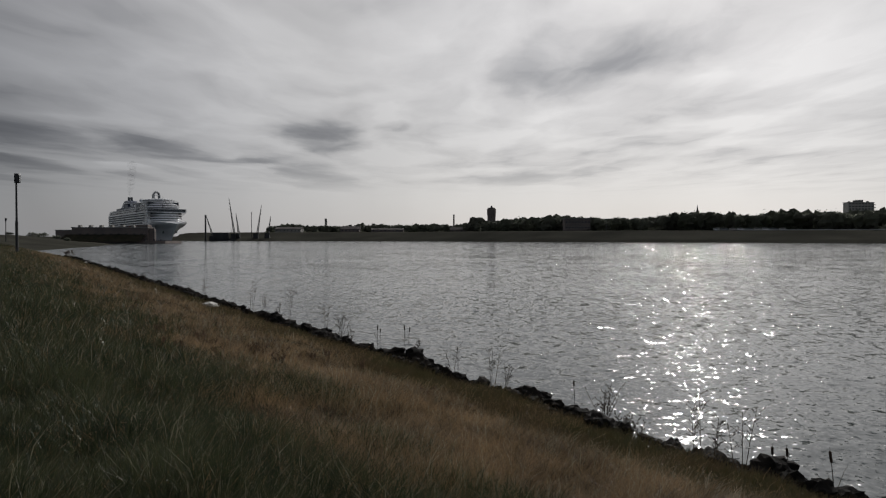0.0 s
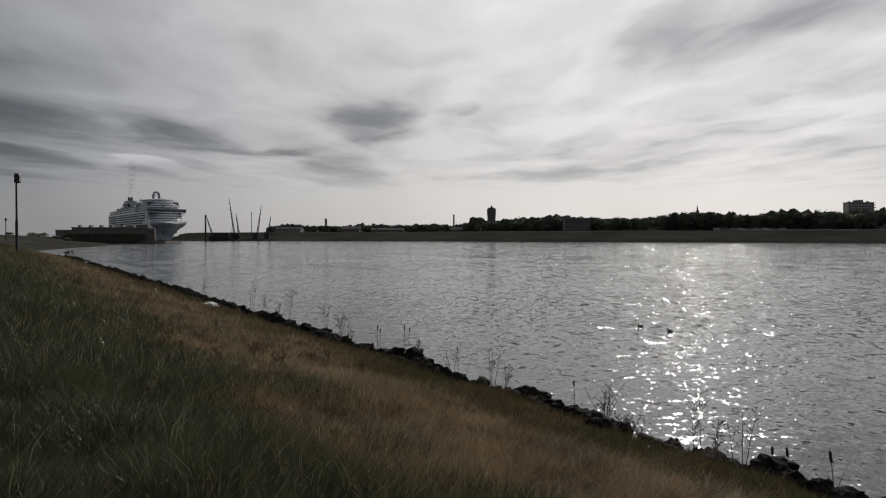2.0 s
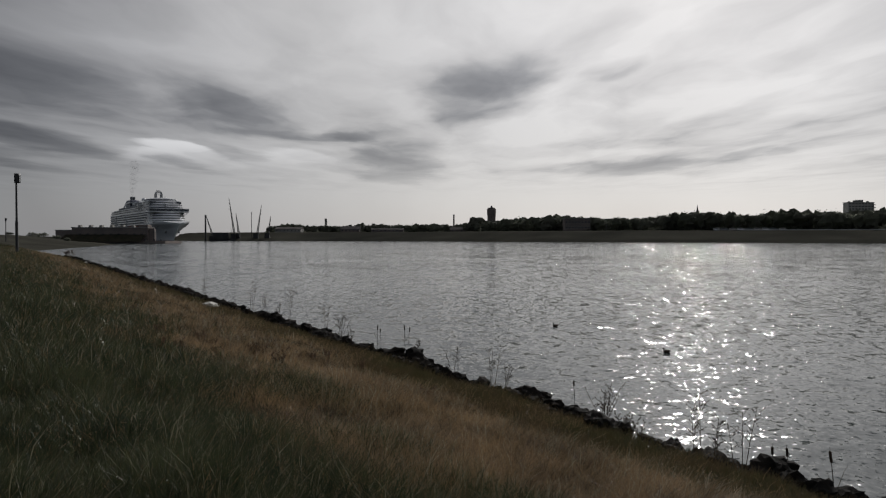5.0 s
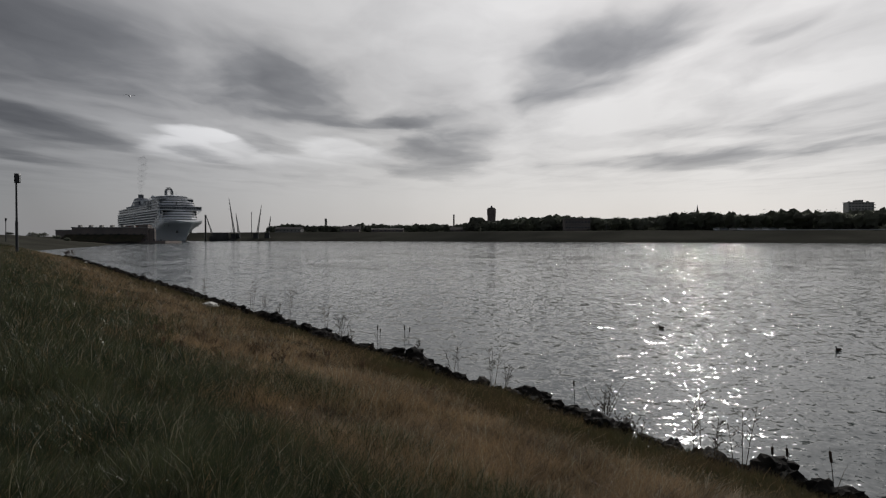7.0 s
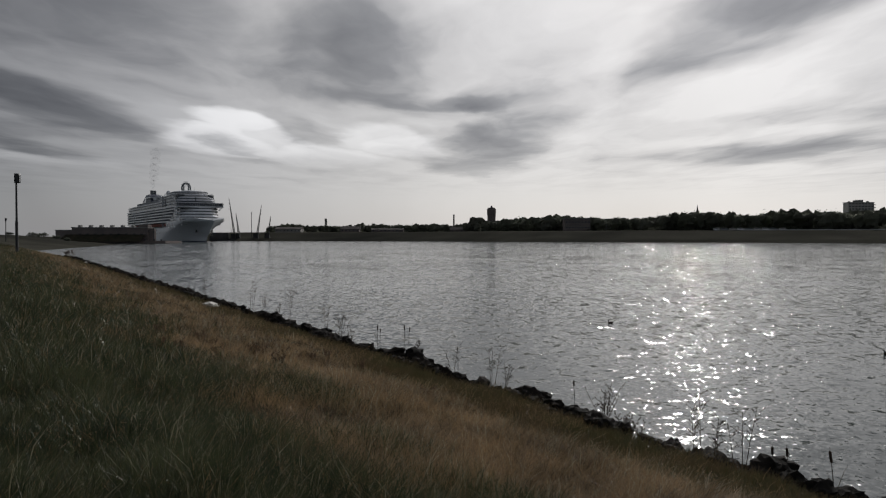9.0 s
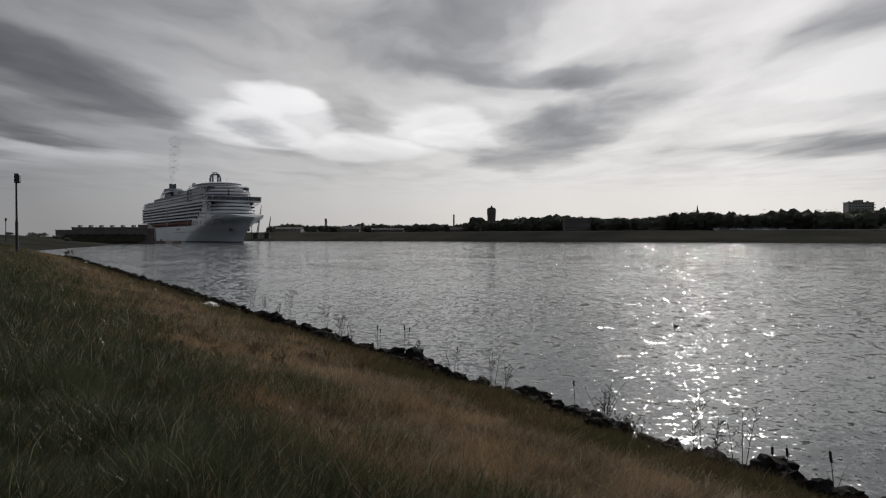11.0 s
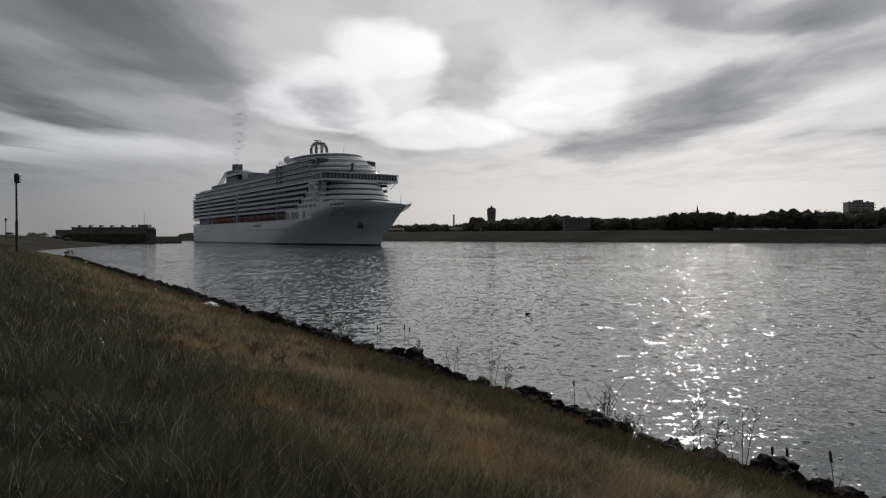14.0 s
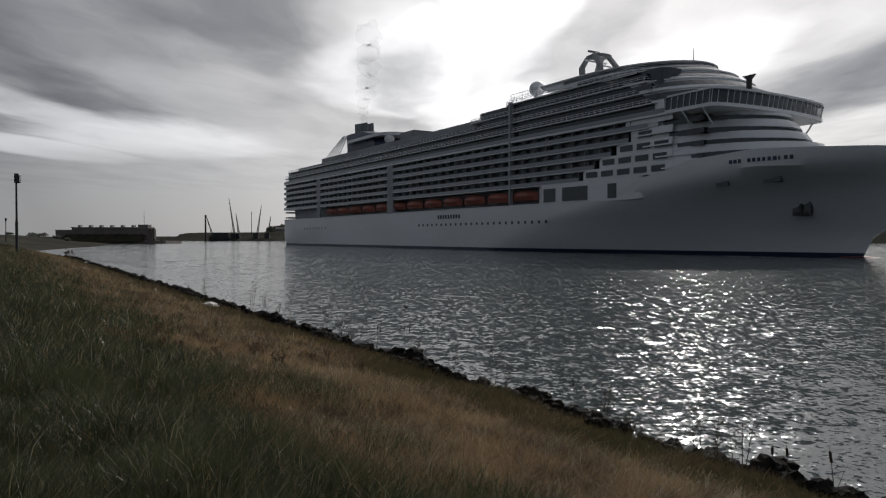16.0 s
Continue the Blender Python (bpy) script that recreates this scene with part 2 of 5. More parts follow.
def ground_mesh():
    fine = np.radians(np.linspace(-40, 40, 420))
    rest = np.radians(np.linspace(40, 320, 120)[1:-1])
    ang = np.concatenate([fine, rest])
    rad = np.concatenate([np.linspace(0.5, 30, 120), np.geomspace(30, 200, 90)[1:], np.geomspace(200, 1400, 150)[1:], np.geomspace(1400, 5200, 20)[1:]])
    a, r = np.meshgrid(ang, rad)
    x, y = r * np.sin(a), r * np.cos(a)
    z = land(x, y)
    na, nr = len(ang), len(rad)
    verts = np.stack([x.ravel(), y.ravel(), z.ravel()], 1)
    j, i = np.meshgrid(np.arange(na), np.arange(nr - 1))
    j2 = (j + 1) % na
    faces = np.stack([i * na + j, i * na + j2, (i + 1) * na + j2, (i + 1) * na + j], -1).reshape(-1, 4)[:, ::-1]
    verts = np.vstack([verts, [[0, 0, float(land(0, 0))]]])
    hub = [(len(verts) - 1, (k + 1) % na, k) for k in range(na)]
    me = bpy.data.meshes.new("ground")
    me.from_pydata(verts.tolist(), [], faces.tolist() + hub)
    me.update()
    return me


ground_data = ground_mesh()
ground_data.materials.append(M_SOIL)
ground_data.materials.append(M_HAZED_TURF)
# land farther out than 170 m takes the haze-paled turf
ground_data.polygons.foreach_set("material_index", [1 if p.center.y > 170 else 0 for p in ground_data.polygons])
tagged(part("ground", ground_data, None, smooth=True), "grassy dike slope and low harbour land", "ground", kind="structure")


def water_mesh():
    m = Mesh()
    m.poly([(-5200, -900, 0), (5200, -900, 0), (5200, 5200, 0), (-5200, 5200, 0)])
    return m


tagged(part("water", water_mesh(), M_WATER), "rippled grey harbour water glittering in the sun", "water", kind="structure")


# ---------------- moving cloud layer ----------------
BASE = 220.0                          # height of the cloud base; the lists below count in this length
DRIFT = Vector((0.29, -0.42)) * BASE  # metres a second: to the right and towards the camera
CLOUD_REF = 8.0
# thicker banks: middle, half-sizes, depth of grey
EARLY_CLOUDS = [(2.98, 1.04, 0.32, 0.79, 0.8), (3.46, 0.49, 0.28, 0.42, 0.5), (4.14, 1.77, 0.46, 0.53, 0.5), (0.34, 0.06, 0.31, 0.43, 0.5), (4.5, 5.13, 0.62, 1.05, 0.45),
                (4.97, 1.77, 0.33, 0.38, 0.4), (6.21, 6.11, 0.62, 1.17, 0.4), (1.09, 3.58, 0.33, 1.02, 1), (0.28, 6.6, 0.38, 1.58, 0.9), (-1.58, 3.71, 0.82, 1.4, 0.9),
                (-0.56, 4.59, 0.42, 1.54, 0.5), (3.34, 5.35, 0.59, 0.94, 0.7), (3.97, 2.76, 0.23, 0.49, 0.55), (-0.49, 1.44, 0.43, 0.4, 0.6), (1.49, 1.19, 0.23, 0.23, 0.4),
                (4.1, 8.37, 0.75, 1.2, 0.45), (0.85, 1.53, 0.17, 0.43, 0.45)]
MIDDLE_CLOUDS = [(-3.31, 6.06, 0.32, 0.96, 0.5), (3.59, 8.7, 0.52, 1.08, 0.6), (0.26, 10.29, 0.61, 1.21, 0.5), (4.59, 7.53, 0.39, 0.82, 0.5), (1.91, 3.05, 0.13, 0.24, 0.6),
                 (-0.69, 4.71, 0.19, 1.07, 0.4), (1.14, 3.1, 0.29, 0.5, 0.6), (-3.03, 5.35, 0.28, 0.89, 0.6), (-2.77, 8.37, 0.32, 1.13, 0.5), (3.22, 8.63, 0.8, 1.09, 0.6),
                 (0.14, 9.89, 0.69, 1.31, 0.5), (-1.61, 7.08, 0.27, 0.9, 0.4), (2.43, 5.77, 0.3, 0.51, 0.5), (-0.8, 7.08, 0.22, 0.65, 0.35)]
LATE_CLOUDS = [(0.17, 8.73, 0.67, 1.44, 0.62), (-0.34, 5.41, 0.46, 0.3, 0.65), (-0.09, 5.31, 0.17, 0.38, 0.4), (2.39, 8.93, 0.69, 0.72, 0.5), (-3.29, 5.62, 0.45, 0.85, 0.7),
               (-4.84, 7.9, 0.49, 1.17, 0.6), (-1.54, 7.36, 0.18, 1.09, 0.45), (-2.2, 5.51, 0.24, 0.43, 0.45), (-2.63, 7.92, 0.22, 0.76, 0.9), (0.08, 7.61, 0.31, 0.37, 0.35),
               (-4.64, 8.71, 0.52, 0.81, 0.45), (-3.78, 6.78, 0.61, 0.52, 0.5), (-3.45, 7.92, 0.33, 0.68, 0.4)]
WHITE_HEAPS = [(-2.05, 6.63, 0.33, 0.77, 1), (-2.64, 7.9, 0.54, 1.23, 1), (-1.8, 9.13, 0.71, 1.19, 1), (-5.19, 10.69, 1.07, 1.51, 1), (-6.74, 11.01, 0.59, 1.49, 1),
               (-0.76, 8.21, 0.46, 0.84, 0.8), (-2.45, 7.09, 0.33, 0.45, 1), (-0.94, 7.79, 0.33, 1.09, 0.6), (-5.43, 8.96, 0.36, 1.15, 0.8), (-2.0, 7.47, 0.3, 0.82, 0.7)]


def cloud_material():
    """Thin cloud that dims what lies behind it, with sunlit heaps made by emission."""
    m = bpy.data.materials.new("cloud_layer")
    m.use_nodes = True
    tree = m.node_tree
    tree.nodes.clear()
    add, join = link_nodes(tree)
    coord, geo = add("ShaderNodeTexCoord"), add("ShaderNodeNewGeometry")

    def vec(op, a, b, c=None):
        n = add("ShaderNodeVectorMath")
        n.operation = op
        for slot, v in enumerate((a, b, c)):
            if isinstance(v, tuple):
                n.inputs[slot].default_value = v
            elif v is not None:
                tree.links.new(v, n.inputs[slot])
        return n.outputs["Value"] if op in ("DOT_PRODUCT", "LENGTH") else n.outputs[0]

    def calc(op, a, b, c=None):
        n = add("ShaderNodeMath")
        n.operation = op
        for slot, v in enumerate((a, b, c)):
            if isinstance(v, (int, float)):
                n.inputs[slot].default_value = v
            elif v is not None:
                tree.links.new(v, n.inputs[slot])
        return n.outputs[0]

    def span(value, a0, a1, b0, b1, smooth=True):
        n = add("ShaderNodeMapRange", From_Min=a0, From_Max=a1, To_Min=b0, To_Max=b1)
        n.interpolation_type = "SMOOTHSTEP" if smooth else "LINEAR"
        tree.links.new(value, n.inputs[0])
        return n.outputs[0]

    def cloud_noise(at, scale, detail, rough, colour=False):
        n = add("ShaderNodeTexNoise", Scale=scale, Detail=detail, Roughness=rough)
        tree.links.new(at, n.inputs["Vector"])
        return n.outputs["Color" if colour else 0]
    flat = vec("MULTIPLY", coord.outputs["Object"], (1 / BASE, 1 / BASE, 0.0))
    long = vec("MULTIPLY", flat, (1.0, 0.45, 0.0))          # the forms are drawn out along the wind
    swirl = vec("SUBTRACT", cloud_noise(long, 1.0, 4.0, 0.5, True), (0.5, 0.5, 0.5))
    bent = vec("MULTIPLY_ADD", swirl, (1.0, 1.9, 0.0), flat)
    fluff = vec("MULTIPLY", bent, (1.0, 0.45, 0.0))
    thick = span(cloud_noise(fluff, 1.5, 6.0, 0.5), 0.30, 0.72, -0.22, 0.42, False)
    thick = calc("ADD", thick, span(cloud_noise(fluff, 0.5, 3.0, 0.5), 0.35, 0.65, -0.15, 0.15, False))
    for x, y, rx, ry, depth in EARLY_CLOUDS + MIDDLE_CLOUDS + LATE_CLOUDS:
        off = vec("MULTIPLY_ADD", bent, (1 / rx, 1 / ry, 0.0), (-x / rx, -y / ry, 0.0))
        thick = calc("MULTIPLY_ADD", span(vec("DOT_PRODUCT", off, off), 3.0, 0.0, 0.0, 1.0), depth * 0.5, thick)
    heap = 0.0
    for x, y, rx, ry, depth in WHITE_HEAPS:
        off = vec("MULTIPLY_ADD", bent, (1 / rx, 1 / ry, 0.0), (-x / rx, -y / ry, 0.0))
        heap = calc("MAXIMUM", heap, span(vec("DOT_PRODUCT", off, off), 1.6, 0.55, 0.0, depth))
    # faded out over the horizon as haze, and overhead, unseen, to let sunlight through
    where = add("ShaderNodeSeparateXYZ")
    join(geo, where)
    here = calc("MULTIPLY", span(where.outputs["Y"], 1000, 4000, 1.0, 0.0), span(where.outputs["Y"], 500, 640, 0.0, 1.0))
    heap = calc("MULTIPLY", heap, span(where.outputs["Y"], 1500, 2300, 1.0, 0.0))
    clear = add("ShaderNodeValToRGB")
    els = clear.color_ramp.elements
    els[0].position, els[0].color = 0.0, (0.95, 0.95, 0.95, 1)
    els[1].position, els[1].color = 1.0, (0.20, 0.21, 0.235, 1)
    els.new(0.30).color = (0.76, 0.76, 0.765, 1)
    els.new(0.62).color = (0.42, 0.43, 0.45, 1)
    tree.links.new(span(thick, -0.1, 1.25, 0.0, 1.0, False), clear.inputs[0])
    through_ = add("ShaderNodeMix")
    through_.data_type = "RGBA"
    tree.links.new(calc("MULTIPLY", here, calc("MULTIPLY_ADD", heap, -0.2, 1.0)), through_.inputs[0])
    through_.inputs[6].default_value = (1, 1, 1, 1)
    tree.links.new(clear.outputs[0], through_.inputs[7])
    pass_, glow, both = add("ShaderNodeBsdfTransparent"), add("ShaderNodeEmission"), add("ShaderNodeAddShader")
    tree.links.new(through_.outputs[2], pass_.inputs[0])
    glow.inputs["Color"].default_value = (0.98, 0.98, 1.0, 1)
    white = calc("MULTIPLY", calc("MULTIPLY_ADD", heap, 0.29, 0.02), span(thick, 0.2, 1.1, 1.0, 0.25))
    tree.links.new(calc("MULTIPLY", here, white), glow.inputs["Strength"])
    join(pass_, both, 0, 0), join(glow, both, 0, 1)
    join(both, add("ShaderNodeOutputMaterial"))
    return m


def cloud_layer():
    m = Mesh()
    xs, ys = np.linspace(-5200, 5200, 27), np.linspace(-1200, 6600, 40)
    m.rings([[(x, y, BASE + 3 * math.sin(x * 0.004) * math.sin(y * 0.003)) for x in xs] for y in ys], cap=False, loop=False)
    ob = part("cloud_layer", m, cloud_material(), smooth=True)
    return tagged(ob, "drifting layer of grey and white clouds", "clouds", kind="structure")


CLOUDS = cloud_layer()


# ---------------- cruise ship ----------------
# local axes: x to the bow, y to port, z up from the waterline
HB = 18.9


def hull_half(x, z):
    """Half-breadth of the hull at station x, height z."""
    stem = float(curve(z, [-1, 0, 4.3, 9, 15, 18.8, 23], [140, 141, 143, 151.5, 160, 166.6, 168]))
    full = float(curve(z, [-1, 0, 8, 14, 18.5, 19, 23], [30, 33, 54, 84, 120, 123, 126]))     # where the bow starts to fine
    w = HB
    if x > full:
        t = min(1.0, (x - full) / (stem - full))
        w = HB * max(0.0, 1 - t ** (1.15 + 0.045 * min(z, 19)))
    if x < -140:
        w *= 1 - 0.07 * ((-140 - x) / 26.6) ** 2
        if z < 3:
            w *= 1 - 0.04 * (3 - z) / 4
    return w


def hull_top(x):
    return float(curve(x, [-166.6, 84, 97, 112, 128, 150, 166.6], [14, 14, 18.6, 22, 22.8, 21.6, 19.2]))


def hull_mesh(z0, z1):
    m = Mesh()
    rows = []
    zs = [z0 + (z1 - z0) * k / 12 for k in range(13)]
    stations = list(np.linspace(-166, 60, 40)) + list(np.linspace(64, 166.6, 52))
    for x in stations:
        top = min(z1, hull_top(x))
        side = []
        for k in range(13):
            z = z0 + (top - z0) * k / 12
            stem = float(curve(z, [-1, 0, 4.3, 9, 15, 18.8, 23], [140, 141, 143, 151.5, 160, 166.6, 168]))
            xs = min(x, stem)
            if x < -150:
                xs = x + max(0.0, (4 - z)) * 0.7 * (-150 - x) / 16
            side.append((xs, hull_half(xs, z), z))
        rows.append([(a, -b, c) for a, b, c in side] + [(a, b, c) for a, b, c in reversed(side)])
    return m.rings(rows, cap=True, loop=True)


def plan(xa, xf, round_len, half=HB, n=14, aft_round=3.0):
    """Deck outline: straight sides, a half-ellipse at the front, softened corners aft."""
    pts = [(xa, -half + aft_round), (xa + aft_round * 0.3, -half + aft_round * 0.3), (xa + aft_round, -half)]
    for k in range(n + 1):
        t = -math.pi / 2 + math.pi * k / n
        c, s = math.cos(t), math.sin(t)
        pts.append((xf - round_len + round_len * (abs(c) ** 0.85), half * s))
    return pts + [(xa + aft_round, half), (xa + aft_round * 0.3, half - aft_round * 0.3), (xa, half - aft_round)]


def rail_mesh(outline, z, height=1.1, step=2.2):
    """A low rail: two lines and posts round an outline."""
    m = Mesh()
    n = len(outline)
    for k in range(n):
        a, b = Vector(outline[k]), Vector(outline[(k + 1) % n])
        for h in (height, height * 0.55):
            m.tube((a.x, a.y, z + h), (b.x, b.y, z + h), 0.07, n=4)
        count = max(1, int((b - a).length / step))
        for i in range(count):
            p = a.lerp(b, i / count)
            m.tube((p.x, p.y, z), (p.x, p.y, z + height), 0.06, n=4)
    return m


def lifeboat(ship, x, side):
    base = part("lifeboat", Mesh().rings([[(x + 6.2 * u, side * (16.9 + 2.1 * w * (1 - abs(u) ** 3)), 15.3 + zz) for w, zz in
                ((-0.75, 0.9), (-0.5, 0.1), (0.5, 0.1), (0.75, 0.9), (0.95, 1.5))] for u in (-1, -0.8, -0.4, 0, 0.4, 0.8, 1)]), M_ORANGE, ship, "orange lifeboat slung under davits")
    part("canopy", Mesh().rings([[(x + 6.0 * u, side * (16.9 + 2.0 * w * (1 - abs(u) ** 3)), 16.5 + zz * (1 - 0.4 * abs(u) ** 2)) for w, zz in
         ((-0.95, 0.0), (-0.8, 1.2), (-0.4, 1.9), (0.4, 1.9), (0.8, 1.2), (0.95, 0.0))] for u in (-1, -0.8, -0.4, 0, 0.4, 0.8, 1)]), M_ORANGE, base, "bright orange fibreglass canopy")
    for dx in (-4.1, 4.1):
        part("davit", Mesh().box(x + dx - 0.2, x + dx + 0.2, side * 16.9 - 1.9, side * 16.9 + 1.9, 18.9, 19.2), M_STEEL, ship)


DECKS = [19.5, 22.4, 25.3, 28.2, 31.1, 34.0]


def cruise_ship():
    ship = thing("cruise_ship", "large white cruise ship with stacked balcony decks under way", "ship")
    part("hull", hull_mesh(0.9, 30), M_HULL, ship, "smooth white steel hull with flared bow", smooth=True)
    part("boot_topping", hull_mesh(-1.0, 0.9), M_NAVY, ship, "dark blue waterline band")
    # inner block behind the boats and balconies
    part("boat_deck_wall", Mesh().prism(plan(-160, 66, 2, 14.6), 14, 19.5), M_SHADE_GREY, ship)
    part("promenade_deck", Mesh().prism(plan(-166, 100, 4), 13.75, 14.15), M_WHITE, ship)
    for k, z in enumerate(DECKS):
        part("cabin_block", Mesh().prism(plan(-163.5, 75 + 6 * k, 2, 17.0), z - 0.2, z + (2.7 if z < 34 else 5.6)), M_CABIN, ship, "dark glazed cabin fronts behind the balconies")
    part("upper_cabin_block", Mesh().prism(plan(24, 104, 2, 17.2), 33.4, 45.5), M_CABIN, ship, "dark glazed upper cabin fronts")
    # balcony slabs, balustrades and dividers, deck by deck
    for k, z in enumerate(DECKS):
        xf = 77 + 6 * k
        thick = 0.28 if z < 34 else 0.6
        part("balcony_deck", Mesh().prism(plan(-165.5, xf, 1.5), z - thick, z), M_WHITE, ship)
        rail = Mesh()
        for s in (-1, 1):
            rail.box(-163, xf - 1.5, s * HB - 0.05, s * HB + 0.05, z + 0.04, z + 1.05)
        part("balustrade", rail, M_RAILGLASS, ship, "tinted glass balustrade")
        if z < 33:
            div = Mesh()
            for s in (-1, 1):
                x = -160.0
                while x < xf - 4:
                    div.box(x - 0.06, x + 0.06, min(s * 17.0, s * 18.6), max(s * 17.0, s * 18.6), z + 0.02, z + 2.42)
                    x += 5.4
            part("cabin_divider", div, M_SHADE_GREY, ship, kind="stuff")
    # upper decks step up towards the bow
    for z, xa, xf in ((37.0, -165, 106), (39.9, -160, 104), (42.8, 20, 101), (45.8, 40, 97)):
        part("upper_deck", Mesh().prism(plan(xa, xf, 3, HB - (0.3 if z < 40 else 0.6)), z - 0.3, z), M_WHITE, ship)
        part("deck_rail", rail_mesh(plan(xa, xf, 3, HB - 0.7, n=6), z), M_WHITE, ship)
    part("lido_block", Mesh().prism(plan(-150, 30, 4, 16.4), 36.8, 41.6), M_CABIN, ship)
    part("pool_deck_wall", Mesh().prism(plan(-120, 45, 8, 15.0), 41.4, 44.2), M_SHADE_GREY, ship)
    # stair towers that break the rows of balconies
    for x, w, top, mat in ((44.6, 0.4, 46.2, M_SHADE_GREY), (-35, 2.6, 33.6, M_SHADE_GREY), (-112, 2.2, 33.6, M_SHADE_GREY)):
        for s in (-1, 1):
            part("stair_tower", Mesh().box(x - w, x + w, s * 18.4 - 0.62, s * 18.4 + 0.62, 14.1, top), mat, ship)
    # stern terraces
    stern = Mesh()
    for k in range(8):
        z = 15.2 + 2.9 * k
        stern.box(-167.6 + 0.05 * k, -163, -16.5, 16.5, z - 0.35, z + 0.5)
    part("stern_balcony", stern, M_WHITE, ship)
    # front house: white wall with rows of windows, then rounded terraces
    levels = [(19.5, 22.4, 134.0), (22.4, 25.3, 132.0), (25.3, 28.2, 128.0), (28.2, 31.1, 125.5), (31.1, 34.0, 123.5)]
    for i, (z0, z1, xf) in enumerate(levels):
        half = HB - 0.12 * i
        body = part("front_house", Mesh().prism(plan(75.5 + 6 * i, xf - 1.4, 30, half - 0.02), z0, z1), M_WHITE, ship, smooth=True)
        part("deck_edge", Mesh().rings([[(x, y, z) for x, y in plan(104, xf - back, 30, half + 0.1 - 0.3 * back)] for z, back in ((z1 - 1.9, 0.0), (z1 - 1.7, 0.0), (z1 - 0.1, 1.2))]), M_WHITE, ship, smooth=True)
        band = Mesh().prism(plan(112, xf - 1.25, 19, half * 0.95), z0 - 0.1, z0 + 1.05)
        part("front_window_band", band, M_CABIN, body)
        for s in (-1, 1):
            x = 78.5 + 6 * i
            while x < (103, 103, 102, 99, 98)[i]:
                part("side_window", Mesh().box(x, x + 4.2, s * half - 0.07, s * half + 0.07, z0 + 0.65, z1 - 0.75), M_CABIN, body)
                x += 5.6
    # openings in the hull side forward of the boats
    for x0, x1 in ((61, 66), (69, 79), (86.5, 89.5)):
        for s in (-1, 1):
            part("hull_opening", Mesh().box(x0, x1, s * HB - 0.12, s * HB + 0.12, 14.4, 18.2), M_CABIN, ship)
    part("foredeck_wall", Mesh().prism(plan(57, 100, 3, HB - 0.03), 14.0, 19.6), M_WHITE, ship)
    # bridge with wings
    br = part("bridge", Mesh().prism(plan(100, 120.5, 8, HB - 0.3), 33.6, 36.9), M_WHITE, ship, smooth=True)
    wing = [(107.5, -21.8), (119.5, -21.8)] + [(119.6 + 3.4 * math.cos(t), 21.5 * math.sin(t)) for t in np.linspace(-1.5, 1.5, 13)] + [(119.5, 21.8), (107.5, 21.8)]
    part("bridge_roof", Mesh().prism([(a + 0.5, b) for a, b in wing], 36.6, 37.0), M_WHITE, br, smooth=True)
    part("bridge_floor", Mesh().prism(wing, 32.9, 33.7), M_WHITE, br, smooth=True)
    part("bridge_glazing", Mesh().prism([(a - 0.5, b * 0.985) for a, b in wing], 33.7, 36.6), M_CABIN, br, "dark raked bridge windows")
    mull = Mesh()
    for k in range(len(wing) - 1):
        a, b = Vector(wing[k]), Vector(wing[k + 1])
        n = max(1, int((b - a).length / 1.7))
        for j in range(n):
            p = a.lerp(b, j / n)
            mull.tube((p.x - 0.3, p.y * 0.99, 33.6), (p.x + 0.25, p.y * 1.0, 36.7), 0.08, n=4)
    part("window_mullion", mull, M_WHITE, br, kind="stuff")
    for s in (-1, 1):
        for xs in (112, 117.5):
            part("wing_strut", Mesh().tube((xs, s * 21.5, 33), (xs, s * 18, 29.6), 0.22), M_WHITE, br)
    # rounded terraces over the bridge
    shell = [(36.9, 100, 118.5, 17, 18.6), (39.6, 98, 115.5, 18, 18.4), (42.6, 94, 111.5, 19, 18.0), (45.2, 84, 107.5, 24, 17.6), (47.2, 58, 104, 30, 17.2),
             (48.7, 56, 102, 30, 16.7), (49.6, 56, 99, 30, 15.2), (50.4, 57, 92, 26, 12.0), (50.9, 58, 80, 16, 7.0), (51.1, 60, 72, 8, 3.0)]
    house = part("upper_house", Mesh().rings([[(x, y, z) for x, y in plan(xa, xf, rl, half, 24, 1.5)] for z, xa, xf, rl, half in shell]), M_WHITE, ship, "smooth raked white front under a domed roof")
    def shell_at(z):
        return [float(curve(z, [r[0] for r in shell], [r[c] for r in shell])) for c in (2, 3, 4)]
    for z0, z1, xa, out in ((37.5, 39.0, 101, 0.1), (40.5, 41.8, 99, 0.1), (43.3, 44.6, 97, 0.1), (46.0, 47.0, 72, 0.1), (47.5, 48.2, 66, 0.1)):
        rows = []
        for z in (z0, z1):
            xf, rl, half = shell_at(z)
            rows.append([(x, y, z) for x, y in plan(xa, xf + out, rl, half + out, 24, 1.5)])
        part("window_band", Mesh().rings(rows), M_CABIN, house)
    for z, out in ((39.6, 0.5), (42.4, 0.4), (45.2, 0.6), (48.7, 0.7)):
        xf, rl, half = shell_at(z)
        part("deck_edge", Mesh().prism(plan(max(56, 137 - z * 0.95 if z < 46 else 56), xf + out, rl, half + out, 24, 1.5), z - 0.12, z + 0.2), M_WHITE, house, smooth=True)
    part("front_fin", Mesh().rings([[(117 + dx, -4 + dy, z) for dx, dy in ((-w, -0.3), (w, -0.3), (w, 0.3), (-w, 0.3))] for w, z in ((0.5, 38.5), (0.6, 41.2), (1.7, 42.2))]), M_DARK, ship)
    part("sun_deck_screen", rail_mesh(plan(40, 84, 10, 16.8), 46.6, 2.4, 1.3), M_WHITE, ship)
    # radar mast: four raked legs round an open middle, joined by a head
    legs = Mesh()
